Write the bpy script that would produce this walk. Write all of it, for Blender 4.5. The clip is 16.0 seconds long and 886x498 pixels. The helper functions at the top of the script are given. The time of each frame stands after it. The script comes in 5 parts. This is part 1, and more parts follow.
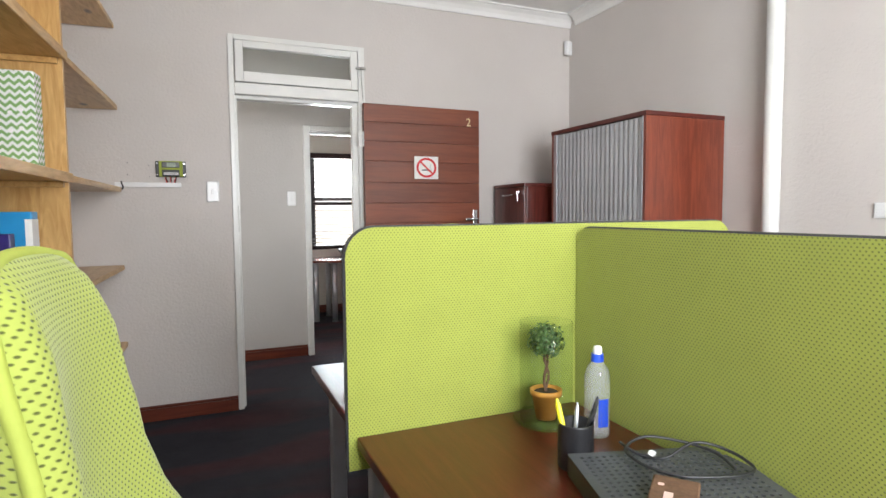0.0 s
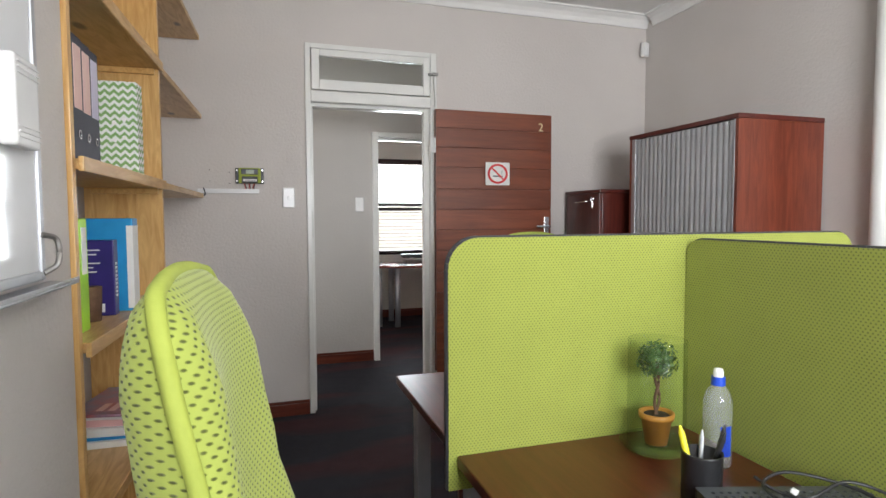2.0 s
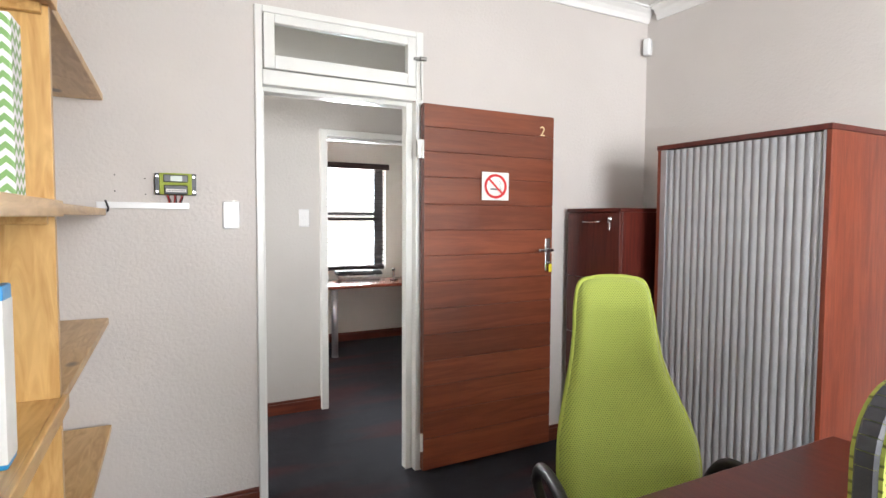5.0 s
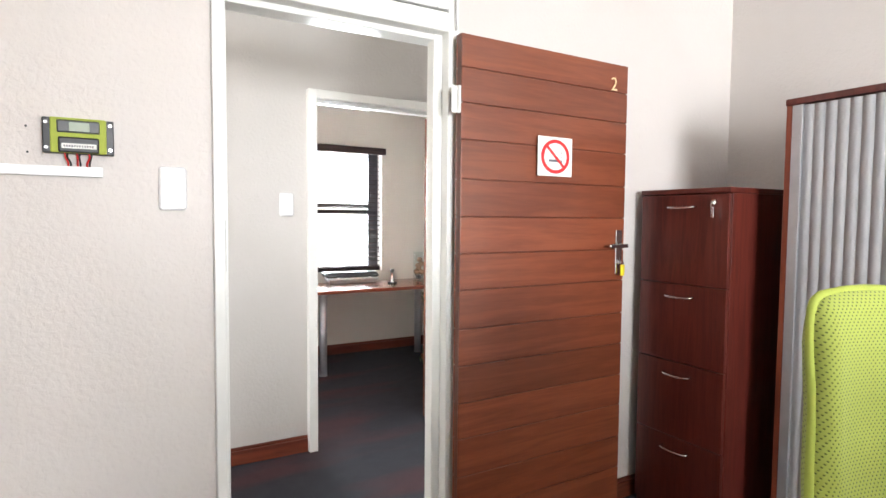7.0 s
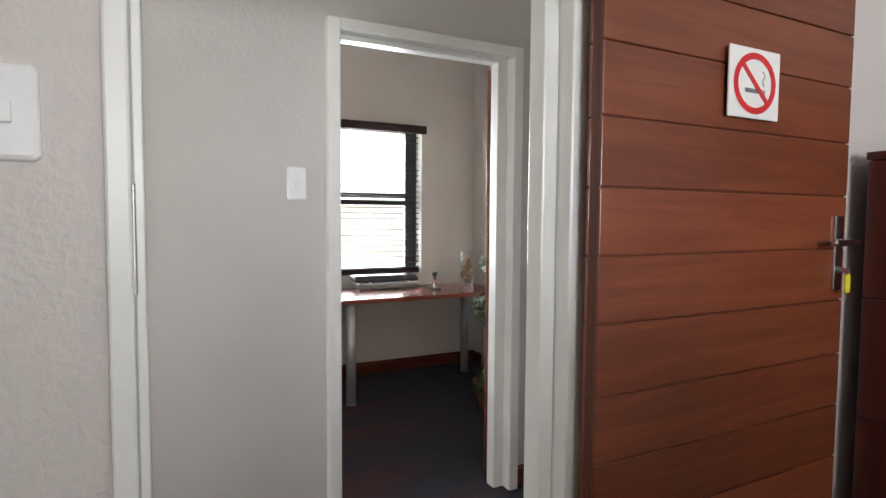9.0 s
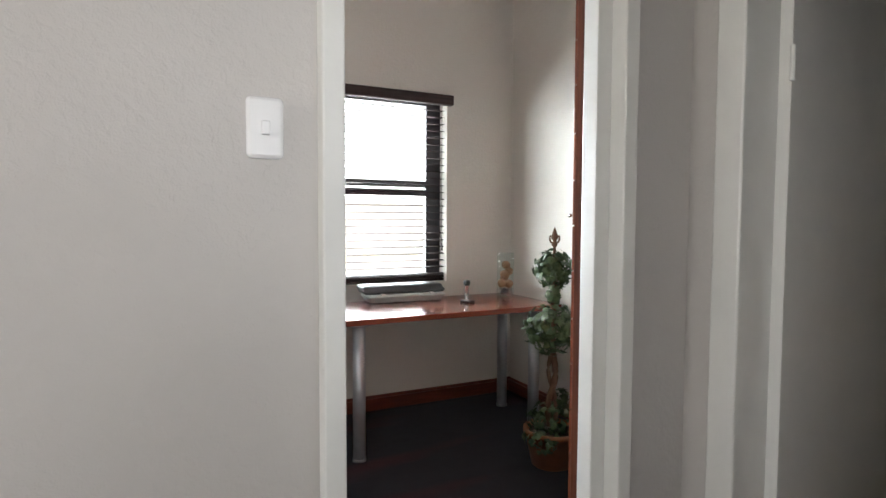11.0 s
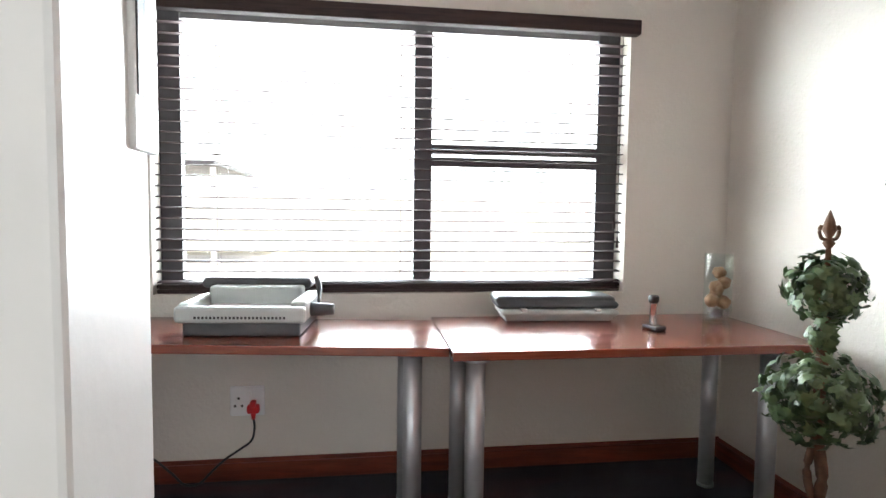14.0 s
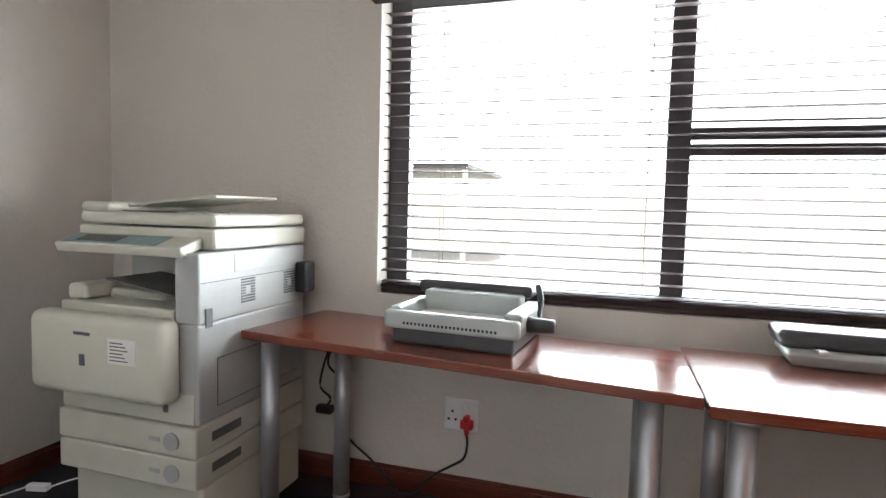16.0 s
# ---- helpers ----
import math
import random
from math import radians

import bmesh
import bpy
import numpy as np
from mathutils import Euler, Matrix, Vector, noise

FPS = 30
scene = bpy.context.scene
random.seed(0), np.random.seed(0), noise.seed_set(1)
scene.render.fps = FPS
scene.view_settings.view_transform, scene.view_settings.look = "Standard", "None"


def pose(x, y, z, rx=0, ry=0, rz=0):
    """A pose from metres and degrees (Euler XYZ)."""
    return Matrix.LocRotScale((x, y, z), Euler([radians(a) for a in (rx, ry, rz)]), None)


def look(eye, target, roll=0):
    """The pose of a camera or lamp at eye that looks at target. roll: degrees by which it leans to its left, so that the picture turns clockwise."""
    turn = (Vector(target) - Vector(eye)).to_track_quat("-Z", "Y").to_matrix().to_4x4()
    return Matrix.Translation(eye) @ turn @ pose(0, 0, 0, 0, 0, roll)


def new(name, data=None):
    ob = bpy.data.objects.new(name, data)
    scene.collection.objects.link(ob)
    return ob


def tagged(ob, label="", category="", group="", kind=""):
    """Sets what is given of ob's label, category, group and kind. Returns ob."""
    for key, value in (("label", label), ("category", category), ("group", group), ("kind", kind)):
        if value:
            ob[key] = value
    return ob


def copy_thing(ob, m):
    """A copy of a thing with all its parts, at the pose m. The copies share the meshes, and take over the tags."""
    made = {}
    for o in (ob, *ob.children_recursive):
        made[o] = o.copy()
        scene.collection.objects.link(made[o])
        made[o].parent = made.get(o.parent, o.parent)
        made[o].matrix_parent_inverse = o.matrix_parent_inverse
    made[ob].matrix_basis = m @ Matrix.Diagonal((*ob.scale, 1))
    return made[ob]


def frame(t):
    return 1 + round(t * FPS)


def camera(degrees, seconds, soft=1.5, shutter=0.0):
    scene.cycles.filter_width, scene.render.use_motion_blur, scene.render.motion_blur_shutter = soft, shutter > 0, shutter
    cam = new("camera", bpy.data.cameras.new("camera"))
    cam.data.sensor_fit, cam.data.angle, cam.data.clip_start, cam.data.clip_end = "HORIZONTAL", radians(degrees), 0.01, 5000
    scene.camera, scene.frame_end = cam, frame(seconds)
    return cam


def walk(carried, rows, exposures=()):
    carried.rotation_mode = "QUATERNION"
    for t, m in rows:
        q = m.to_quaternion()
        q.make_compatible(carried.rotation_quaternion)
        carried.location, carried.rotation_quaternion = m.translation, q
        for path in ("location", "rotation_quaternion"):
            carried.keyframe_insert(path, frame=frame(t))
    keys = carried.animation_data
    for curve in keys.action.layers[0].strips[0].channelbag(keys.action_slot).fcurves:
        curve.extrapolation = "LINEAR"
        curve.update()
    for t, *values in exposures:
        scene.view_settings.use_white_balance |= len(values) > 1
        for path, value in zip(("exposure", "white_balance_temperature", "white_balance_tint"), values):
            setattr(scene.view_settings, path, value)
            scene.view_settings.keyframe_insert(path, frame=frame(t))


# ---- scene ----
LIGHT_COPIER, LIGHT_OFFICE, LIGHT_PASSAGE = 118.0, 100.0, 16.0
EXPOSURES = [(0.0, 1.05), (1.5, 0.82), (2.5, 0.65), (3.5, 0.9), (4.0, 1.1), (6.3, 2.0), (8.0, 1.85), (9.2, 0.9), (11.3, 1.05), (12.0, 1.15), (13.0, 1.7), (14.0, 1.4), (14.5, 1.1), (15.0, 0.95), (16.0, 1.05)]
cam = camera(76.3, 16.0)
PATH = [
    (0, (-0.002, -0.057, 1.292), (0.773, 1.782, 1.159), -0.5),
    (0.5, (-0.021, -0.047, 1.288), (0.7, 1.815, 1.164), -0.4),
    (1, (-0.031, -0.042, 1.288), (0.63, 1.842, 1.171), -0.3),
    (1.5, (-0.05, -0.023, 1.294), (0.573, 1.874, 1.177), -0.3),
    (2, (-0.097, 0.039, 1.304), (0.503, 1.944, 1.19), -0.2),
    (2.5, (-0.158, 0.138, 1.325), (0.429, 2.046, 1.212), -0.0),
    (3, (-0.234, 0.29, 1.367), (0.36, 2.197, 1.253), 0.1),
    (3.5, (-0.293, 0.437, 1.395), (0.333, 2.332, 1.277), 0.2),
    (4, (-0.347, 0.614, 1.436), (0.408, 2.462, 1.32), 0.2),
    (6.5, (-0.161, 1.686, 1.37), (0.835, 3.417, 1.263), 0.6),
    (7, (-0.087, 1.931, 1.347), (0.904, 3.665, 1.239), 0.5),
    (7.5, (-0.014, 2.16, 1.314), (0.943, 3.913, 1.205), 0.6),
    (8, (0.052, 2.422, 1.317), (0.99, 4.184, 1.204), 0.5),
    (8.5, (0.141, 2.641, 1.304), (1.066, 4.411, 1.19), 0.6),
    (9, (0.234, 2.874, 1.293), (1.132, 4.657, 1.178), 0.4),
    (11.5, (0.616, 4.056, 1.208), (1.49, 5.852, 1.109), 0.2),
    (12, (0.733, 4.249, 1.194), (1.572, 6.062, 1.097), 0.2),
    (12.5, (0.838, 4.395, 1.177), (1.601, 6.241, 1.075), 0.3),
    (13, (0.921, 4.547, 1.173), (1.562, 6.438, 1.064), 0.3),
    (13.5, (0.978, 4.651, 1.168), (1.452, 6.59, 1.051), 0.5),
    (14, (1.026, 4.746, 1.172), (1.298, 6.724, 1.044), 0.7),
    (14.5, (1.059, 4.809, 1.166), (1.064, 6.805, 1.032), 0.9),
    (15, (1.069, 4.9, 1.178), (0.821, 6.879, 1.03), 1.2),
    (15.5, (1.094, 5.013, 1.157), (0.656, 6.959, 1.017), 1.3),
    (16, (1.075, 5.095, 1.163), (0.495, 7.005, 1.026), 1.5),
]
walk(cam, [(t, look(eye, target, roll)) for t, eye, target, roll in PATH], EXPOSURES)

# ---- world and large lights ----
world = bpy.data.worlds.new("sky")
scene.world = world
world.use_nodes = True
wt = world.node_tree
sky = wt.nodes.new("ShaderNodeTexSky")
sky.sky_type, sky.sun_disc = "NISHITA", False
sky.sun_elevation, sky.sun_rotation = radians(72), radians(225)
sky.dust_density, sky.air_density = 6.0, 0.8
wt.links.new(sky.outputs[0], wt.nodes["Background"].inputs[0])
wt.nodes["Background"].inputs[1].default_value = 0.15
sun = new("sun", bpy.data.lights.new("sun", "SUN"))
sun.data.energy, sun.data.angle, sun.data.color = 5.0, radians(0.5), (1.0, 0.95, 0.88)
sun.matrix_world = look((-3.5, -3.5, 16), (0, 0, 0))


def area_lamp(name, x, y, z, w, h, target, power, color):
    lamp = new(name, bpy.data.lights.new(name, "AREA"))
    lamp.data.shape, lamp.data.size, lamp.data.size_y = "RECTANGLE", w, h
    lamp.data.energy, lamp.data.color = power, color
    lamp.matrix_world = look((x, y, z), target)
    return lamp


area_lamp("daylight_window_copier", 1.18, 7.49, 1.42, 2.0, 1.15, (1.18, 0.0, 1.15), LIGHT_COPIER, (0.87, 0.93, 1.0))
area_lamp("daylight_window_office", 0.75, -1.66, 1.70, 1.7, 1.2, (2.9, 0.9, 2.3), LIGHT_OFFICE, (0.93, 0.96, 1.0))
# fill lamp added to brighten the passage; no window is known there
area_lamp("daylight_window_passage", -2.36, 4.45, 1.6, 0.8, 1.2, (3.0, 4.45, 1.0), LIGHT_PASSAGE, (1.0, 0.98, 0.95))


# ---- materials ----
def nodes_of(name):
    m = bpy.data.materials.new(name)
    m.use_nodes = True
    return m, m.node_tree, m.node_tree.nodes["Principled BSDF"]


def add(t, kind, **values):
    n = t.nodes.new(kind)
    for k, v in values.items():
        if k in n.inputs:
            n.inputs[k].default_value = v
    return n


def math_node(t, op, a, b=None):
    n = t.nodes.new("ShaderNodeMath")
    n.operation = op
    for i, v in enumerate((a, b)):
        if v is None:
            continue
        if isinstance(v, (int, float)):
            n.inputs[i].default_value = v
        else:
            t.links.new(v, n.inputs[i])
    return n.outputs[0]


def coords(t, scale=(1, 1, 1)):
    tc = t.nodes.new("ShaderNodeTexCoord")
    mp = t.nodes.new("ShaderNodeMapping")
    mp.inputs["Scale"].default_value = scale
    t.links.new(tc.outputs["Object"], mp.inputs["Vector"])
    return mp.outputs[0]


def mottled(name, c1, c2, scale=6.0, rough=0.6, metal=0.0, bump=0.1, bump_scale=150.0, stretch=(1, 1, 1), coat=0.0, spec=0.5, vary=0.0):
    m, t, b = nodes_of(name)
    co = coords(t, stretch)
    n1 = add(t, "ShaderNodeTexNoise", Scale=scale, Detail=6.0, Roughness=0.6)
    n2 = add(t, "ShaderNodeTexNoise", Scale=bump_scale, Detail=4.0)
    t.links.new(co, n1.inputs["Vector"]), t.links.new(co, n2.inputs["Vector"])
    ramp = t.nodes.new("ShaderNodeValToRGB")
    ramp.color_ramp.elements[0].position, ramp.color_ramp.elements[1].position = 0.3, 0.7
    ramp.color_ramp.elements[0].color, ramp.color_ramp.elements[1].color = (*c1, 1), (*c2, 1)
    t.links.new(n1.outputs[0], ramp.inputs[0])
    out = ramp.outputs[0]
    if vary:
        info = t.nodes.new("ShaderNodeObjectInfo")
        hsv = t.nodes.new("ShaderNodeHueSaturation")
        v = math_node(t, "ADD", math_node(t, "MULTIPLY", info.outputs["Random"], 2 * vary), 1 - vary)
        t.links.new(v, hsv.inputs["Value"]), t.links.new(out, hsv.inputs["Color"])
        out = hsv.outputs[0]
    t.links.new(out, b.inputs["Base Color"])
    b.inputs["Roughness"].default_value, b.inputs["Metallic"].default_value = rough, metal
    b.inputs["Coat Weight"].default_value, b.inputs["Specular IOR Level"].default_value = coat, spec
    if bump:
        bp = add(t, "ShaderNodeBump", Strength=bump, Distance=0.004)
        t.links.new(n2.outputs[0], bp.inputs["Height"])
        t.links.new(bp.outputs[0], b.inputs["Normal"])
    return m


def plaster(name, c1, c2):
    """Trowelled wall paint: soft lumps of 1 to 3 cm over a fine grain."""
    m, t, b = nodes_of(name)
    co = coords(t)
    big = add(t, "ShaderNodeTexNoise", Scale=1.3, Detail=4.0)
    lump = add(t, "ShaderNodeTexNoise", Scale=60.0, Detail=3.0, Distortion=0.3)
    fine = add(t, "ShaderNodeTexNoise", Scale=260.0, Detail=3.0)
    for n in (big, lump, fine):
        t.links.new(co, n.inputs["Vector"])
    ramp = t.nodes.new("ShaderNodeValToRGB")
    ramp.color_ramp.elements[0].color, ramp.color_ramp.elements[1].color = (*c1, 1), (*c2, 1)
    ramp.color_ramp.elements[0].position, ramp.color_ramp.elements[1].position = 0.3, 0.7
    t.links.new(big.outputs[0], ramp.inputs[0]), t.links.new(ramp.outputs[0], b.inputs["Base Color"])
    b.inputs["Roughness"].default_value = 0.55
    h = math_node(t, "ADD", lump.outputs[0], math_node(t, "MULTIPLY", fine.outputs[0], 0.25))
    bp = add(t, "ShaderNodeBump", Strength=0.5, Distance=0.005)
    t.links.new(h, bp.inputs["Height"]), t.links.new(bp.outputs[0], b.inputs["Normal"])
    return m


def wood(name, dark, light, along="x", rough=0.35, ring=14.0, vary=0.12, coat=0.15):
    """Grain that runs along one axis of the object."""
    m, t, b = nodes_of(name)
    st = {"x": (0.12, 1.6, 1.6), "y": (1.6, 0.12, 1.6), "z": (1.6, 1.6, 0.12)}[along]
    co = coords(t, st)
    info = t.nodes.new("ShaderNodeObjectInfo")
    sh = t.nodes.new("ShaderNodeVectorMath")
    off = t.nodes.new("ShaderNodeCombineXYZ")
    for i in range(3):
        t.links.new(math_node(t, "MULTIPLY", info.outputs["Random"], 7.0 + 5 * i), off.inputs[i])
    t.links.new(co, sh.inputs[0]), t.links.new(off.outputs[0], sh.inputs[1])
    warp = add(t, "ShaderNodeTexNoise", Scale=ring, Detail=3.0, Distortion=1.5)
    fine = add(t, "ShaderNodeTexNoise", Scale=ring * 9, Detail=5.0)
    t.links.new(sh.outputs[0], warp.inputs["Vector"]), t.links.new(sh.outputs[0], fine.inputs["Vector"])
    mixv = math_node(t, "ADD", math_node(t, "MULTIPLY", warp.outputs[0], 0.7), math_node(t, "MULTIPLY", fine.outputs[0], 0.3))
    ramp = t.nodes.new("ShaderNodeValToRGB")
    ramp.color_ramp.elements[0].position, ramp.color_ramp.elements[1].position = 0.38, 0.62
    ramp.color_ramp.elements[0].color, ramp.color_ramp.elements[1].color = (*dark, 1), (*light, 1)
    t.links.new(mixv, ramp.inputs[0])
    hsv = t.nodes.new("ShaderNodeHueSaturation")
    t.links.new(math_node(t, "ADD", math_node(t, "MULTIPLY", info.outputs["Random"], 2 * vary), 1 - vary), hsv.inputs["Value"])
    t.links.new(ramp.outputs[0], hsv.inputs["Color"]), t.links.new(hsv.outputs[0], b.inputs["Base Color"])
    b.inputs["Roughness"].default_value, b.inputs["Coat Weight"].default_value = rough, coat
    bp = add(t, "ShaderNodeBump", Strength=0.12, Distance=0.002)
    t.links.new(fine.outputs[0], bp.inputs["Height"]), t.links.new(bp.outputs[0], b.inputs["Normal"])
    return m


def pine_wood(name, along="y"):
    """Pale pine with lines of grain and dark knots."""
    m, t, b = nodes_of(name)
    st = {"x": (0.15, 1, 1), "y": (1, 0.15, 1), "z": (1, 1, 0.15)}[along]
    co = coords(t, st)
    wave = add(t, "ShaderNodeTexNoise", Scale=26.0, Detail=3.0, Distortion=2.2)
    broad = add(t, "ShaderNodeTexNoise", Scale=4.0, Detail=2.0)
    co2 = coords(t, {"x": (0.5, 1, 1), "y": (1, 0.5, 1), "z": (1, 1, 0.5)}[along])
    knot = add(t, "ShaderNodeTexVoronoi", Scale=4.2, Randomness=1.0)
    t.links.new(co, wave.inputs["Vector"]), t.links.new(co, broad.inputs["Vector"]), t.links.new(co2, knot.inputs["Vector"])
    ramp = t.nodes.new("ShaderNodeValToRGB")
    e = ramp.color_ramp.elements
    e[0].position, e[1].position = 0.35, 0.68
    e[0].color, e[1].color = (0.50, 0.27, 0.08, 1), (0.72, 0.46, 0.18, 1)
    t.links.new(math_node(t, "ADD", math_node(t, "MULTIPLY", wave.outputs[0], 0.75), math_node(t, "MULTIPLY", broad.outputs[0], 0.25)), ramp.inputs[0])
    kr = t.nodes.new("ShaderNodeValToRGB")
    k = kr.color_ramp.elements
    k[0].position, k[1].position = 0.05, 0.10
    k[0].color, k[1].color = (0.25, 0.25, 0.25, 1), (1, 1, 1, 1)
    t.links.new(knot.outputs["Distance"], kr.inputs[0])
    mx = t.nodes.new("ShaderNodeMix")
    mx.data_type, mx.blend_type = "RGBA", "MULTIPLY"
    mx.inputs[0].default_value = 1.0
    t.links.new(ramp.outputs[0], mx.inputs[6]), t.links.new(kr.outputs[0], mx.inputs[7])
    t.links.new(mx.outputs[2], b.inputs["Base Color"])
    b.inputs["Roughness"].default_value, b.inputs["Coat Weight"].default_value = 0.38, 0.2
    return m


def dotted_fabric(name, base, hole, pu=0.0085, pv=0.0058, across="x"):
    """Open-weave upholstery: staggered rows of small dark eyelets."""
    m, t, b = nodes_of(name)
    tc = t.nodes.new("ShaderNodeTexCoord")
    sp = t.nodes.new("ShaderNodeSeparateXYZ")
    t.links.new(tc.outputs["Object"], sp.inputs[0])
    a = sp.outputs[0 if across == "x" else 1]
    zv = math_node(t, "DIVIDE", sp.outputs[2], pv)
    row = math_node(t, "FLOOR", zv)
    u = math_node(t, "FRACT", math_node(t, "ADD", math_node(t, "DIVIDE", a, pu), math_node(t, "MULTIPLY", row, 0.5)))
    v = math_node(t, "FRACT", zv)
    du = math_node(t, "ABSOLUTE", math_node(t, "SUBTRACT", u, 0.5))
    dv = math_node(t, "ABSOLUTE", math_node(t, "SUBTRACT", v, 0.5))
    d = math_node(t, "SQRT", math_node(t, "ADD", math_node(t, "MULTIPLY", du, du), math_node(t, "MULTIPLY", math_node(t, "MULTIPLY", dv, dv), 0.55)))
    mr = t.nodes.new("ShaderNodeMapRange")
    mr.inputs["From Min"].default_value, mr.inputs["From Max"].default_value = 0.10, 0.24
    t.links.new(d, mr.inputs["Value"])
    n = add(t, "ShaderNodeTexNoise", Scale=9.0, Detail=5.0)
    t.links.new(tc.outputs["Object"], n.inputs["Vector"])
    mixn = t.nodes.new("ShaderNodeMix")
    mixn.data_type = "RGBA"
    mixn.inputs[6].default_value, mixn.inputs[7].default_value = (*[c * 0.86 for c in base], 1), (*base, 1)
    t.links.new(n.outputs[0], mixn.inputs[0])
    mx = t.nodes.new("ShaderNodeMix")
    mx.data_type = "RGBA"
    mx.inputs[6].default_value = (*hole, 1)
    t.links.new(mr.outputs[0], mx.inputs[0]), t.links.new(mixn.outputs[2], mx.inputs[7])
    t.links.new(mx.outputs[2], b.inputs["Base Color"])
    b.inputs["Roughness"].default_value, b.inputs["Sheen Weight"].default_value = 0.85, 0.15
    bp = add(t, "ShaderNodeBump", Strength=0.6, Distance=0.002)
    t.links.new(mr.outputs[0], bp.inputs["Height"]), t.links.new(bp.outputs[0], b.inputs["Normal"])
    return m


def carpet_material():
    m, t, b = nodes_of("carpet_charcoal")
    tc = t.nodes.new("ShaderNodeTexCoord")
    fine = add(t, "ShaderNodeTexNoise", Scale=420.0, Detail=3.0)
    mid = add(t, "ShaderNodeTexNoise", Scale=7.0, Detail=6.0, Roughness=0.7)
    band = add(t, "ShaderNodeTexNoise", Scale=2.0, Detail=2.0)
    mp = t.nodes.new("ShaderNodeMapping")
    mp.inputs["Scale"].default_value = (0.35, 1.3, 1)
    t.links.new(tc.outputs["Object"], mp.inputs["Vector"]), t.links.new(mp.outputs[0], band.inputs["Vector"])
    for n in (fine, mid):
        t.links.new(tc.outputs["Object"], n.inputs["Vector"])
    red = t.nodes.new("ShaderNodeMapRange")
    red.inputs["From Min"].default_value, red.inputs["From Max"].default_value = 0.5, 0.62
    t.links.new(band.outputs[0], red.inputs["Value"])
    mx = t.nodes.new("ShaderNodeMix")
    mx.data_type = "RGBA"
    mx.inputs[6].default_value, mx.inputs[7].default_value = (0.030, 0.030, 0.037, 1), (0.058, 0.028, 0.032, 1)
    t.links.new(red.outputs[0], mx.inputs[0])
    hsv = t.nodes.new("ShaderNodeHueSaturation")
    t.links.new(mx.outputs[2], hsv.inputs["Color"])
    t.links.new(math_node(t, "ADD", math_node(t, "ADD", fine.outputs[0], math_node(t, "MULTIPLY", mid.outputs[0], 0.8)), 0.15), hsv.inputs["Value"])
    t.links.new(hsv.outputs[0], b.inputs["Base Color"])
    b.inputs["Roughness"].default_value = 0.95
    b.inputs["Specular IOR Level"].default_value = 0.2
    bp = add(t, "ShaderNodeBump", Strength=0.8, Distance=0.004)
    t.links.new(fine.outputs[0], bp.inputs["Height"]), t.links.new(bp.outputs[0], b.inputs["Normal"])
    return m


def glass_material(name, tint=(0.96, 0.98, 0.97), rough=0.02, milky=0.0):
    """Thin clear glass or plastic: see-through, with a Fresnel gloss; milky adds a little body."""
    m, t, b = nodes_of(name)
    t.nodes.remove(b)
    clear = t.nodes.new("ShaderNodeBsdfTransparent")
    clear.inputs[0].default_value = (*tint, 1)
    gloss = t.nodes.new("ShaderNodeBsdfGlossy")
    gloss.inputs["Roughness"].default_value = rough
    lw = t.nodes.new("ShaderNodeLayerWeight")
    lw.inputs[0].default_value = 0.5
    amount = math_node(t, "ADD", math_node(t, "MULTIPLY", math_node(t, "POWER", lw.outputs["Facing"], 4.0), 0.55), 0.045)
    mix = t.nodes.new("ShaderNodeMixShader")
    body = clear.outputs[0]
    if milky:
        dif = t.nodes.new("ShaderNodeBsdfDiffuse")
        dif.inputs[0].default_value = (0.8, 0.82, 0.85, 1)
        m2 = t.nodes.new("ShaderNodeMixShader")
        m2.inputs[0].default_value = milky
        t.links.new(clear.outputs[0], m2.inputs[1]), t.links.new(dif.outputs[0], m2.inputs[2])
        body = m2.outputs[0]
    t.links.new(amount, mix.inputs[0]), t.links.new(body, mix.inputs[1]), t.links.new(gloss.outputs[0], mix.inputs[2])
    t.links.new(mix.outputs[0], t.nodes["Material Output"].inputs[0])
    return m


def chevron_material():
    """White zigzag on green, 4 cm wide waves."""
    m, t, b = nodes_of("chevron_print")
    tc = t.nodes.new("ShaderNodeTexCoord")
    sp = t.nodes.new("ShaderNodeSeparateXYZ")
    t.links.new(tc.outputs["Object"], sp.inputs[0])
    s = math_node(t, "ADD", sp.outputs[0], sp.outputs[1])
    tri = math_node(t, "PINGPONG", math_node(t, "DIVIDE", s, 0.028), 0.5)
    w = math_node(t, "FRACT", math_node(t, "ADD", math_node(t, "DIVIDE", sp.outputs[2], 0.024), math_node(t, "MULTIPLY", tri, 1.1)))
    st = math_node(t, "GREATER_THAN", w, 0.5)
    mx = t.nodes.new("ShaderNodeMix")
    mx.data_type = "RGBA"
    mx.inputs[6].default_value, mx.inputs[7].default_value = (0.80, 0.82, 0.78, 1), (0.24, 0.42, 0.16, 1)
    t.links.new(st, mx.inputs[0]), t.links.new(mx.outputs[2], b.inputs["Base Color"])
    b.inputs["Roughness"].default_value = 0.22
    return m


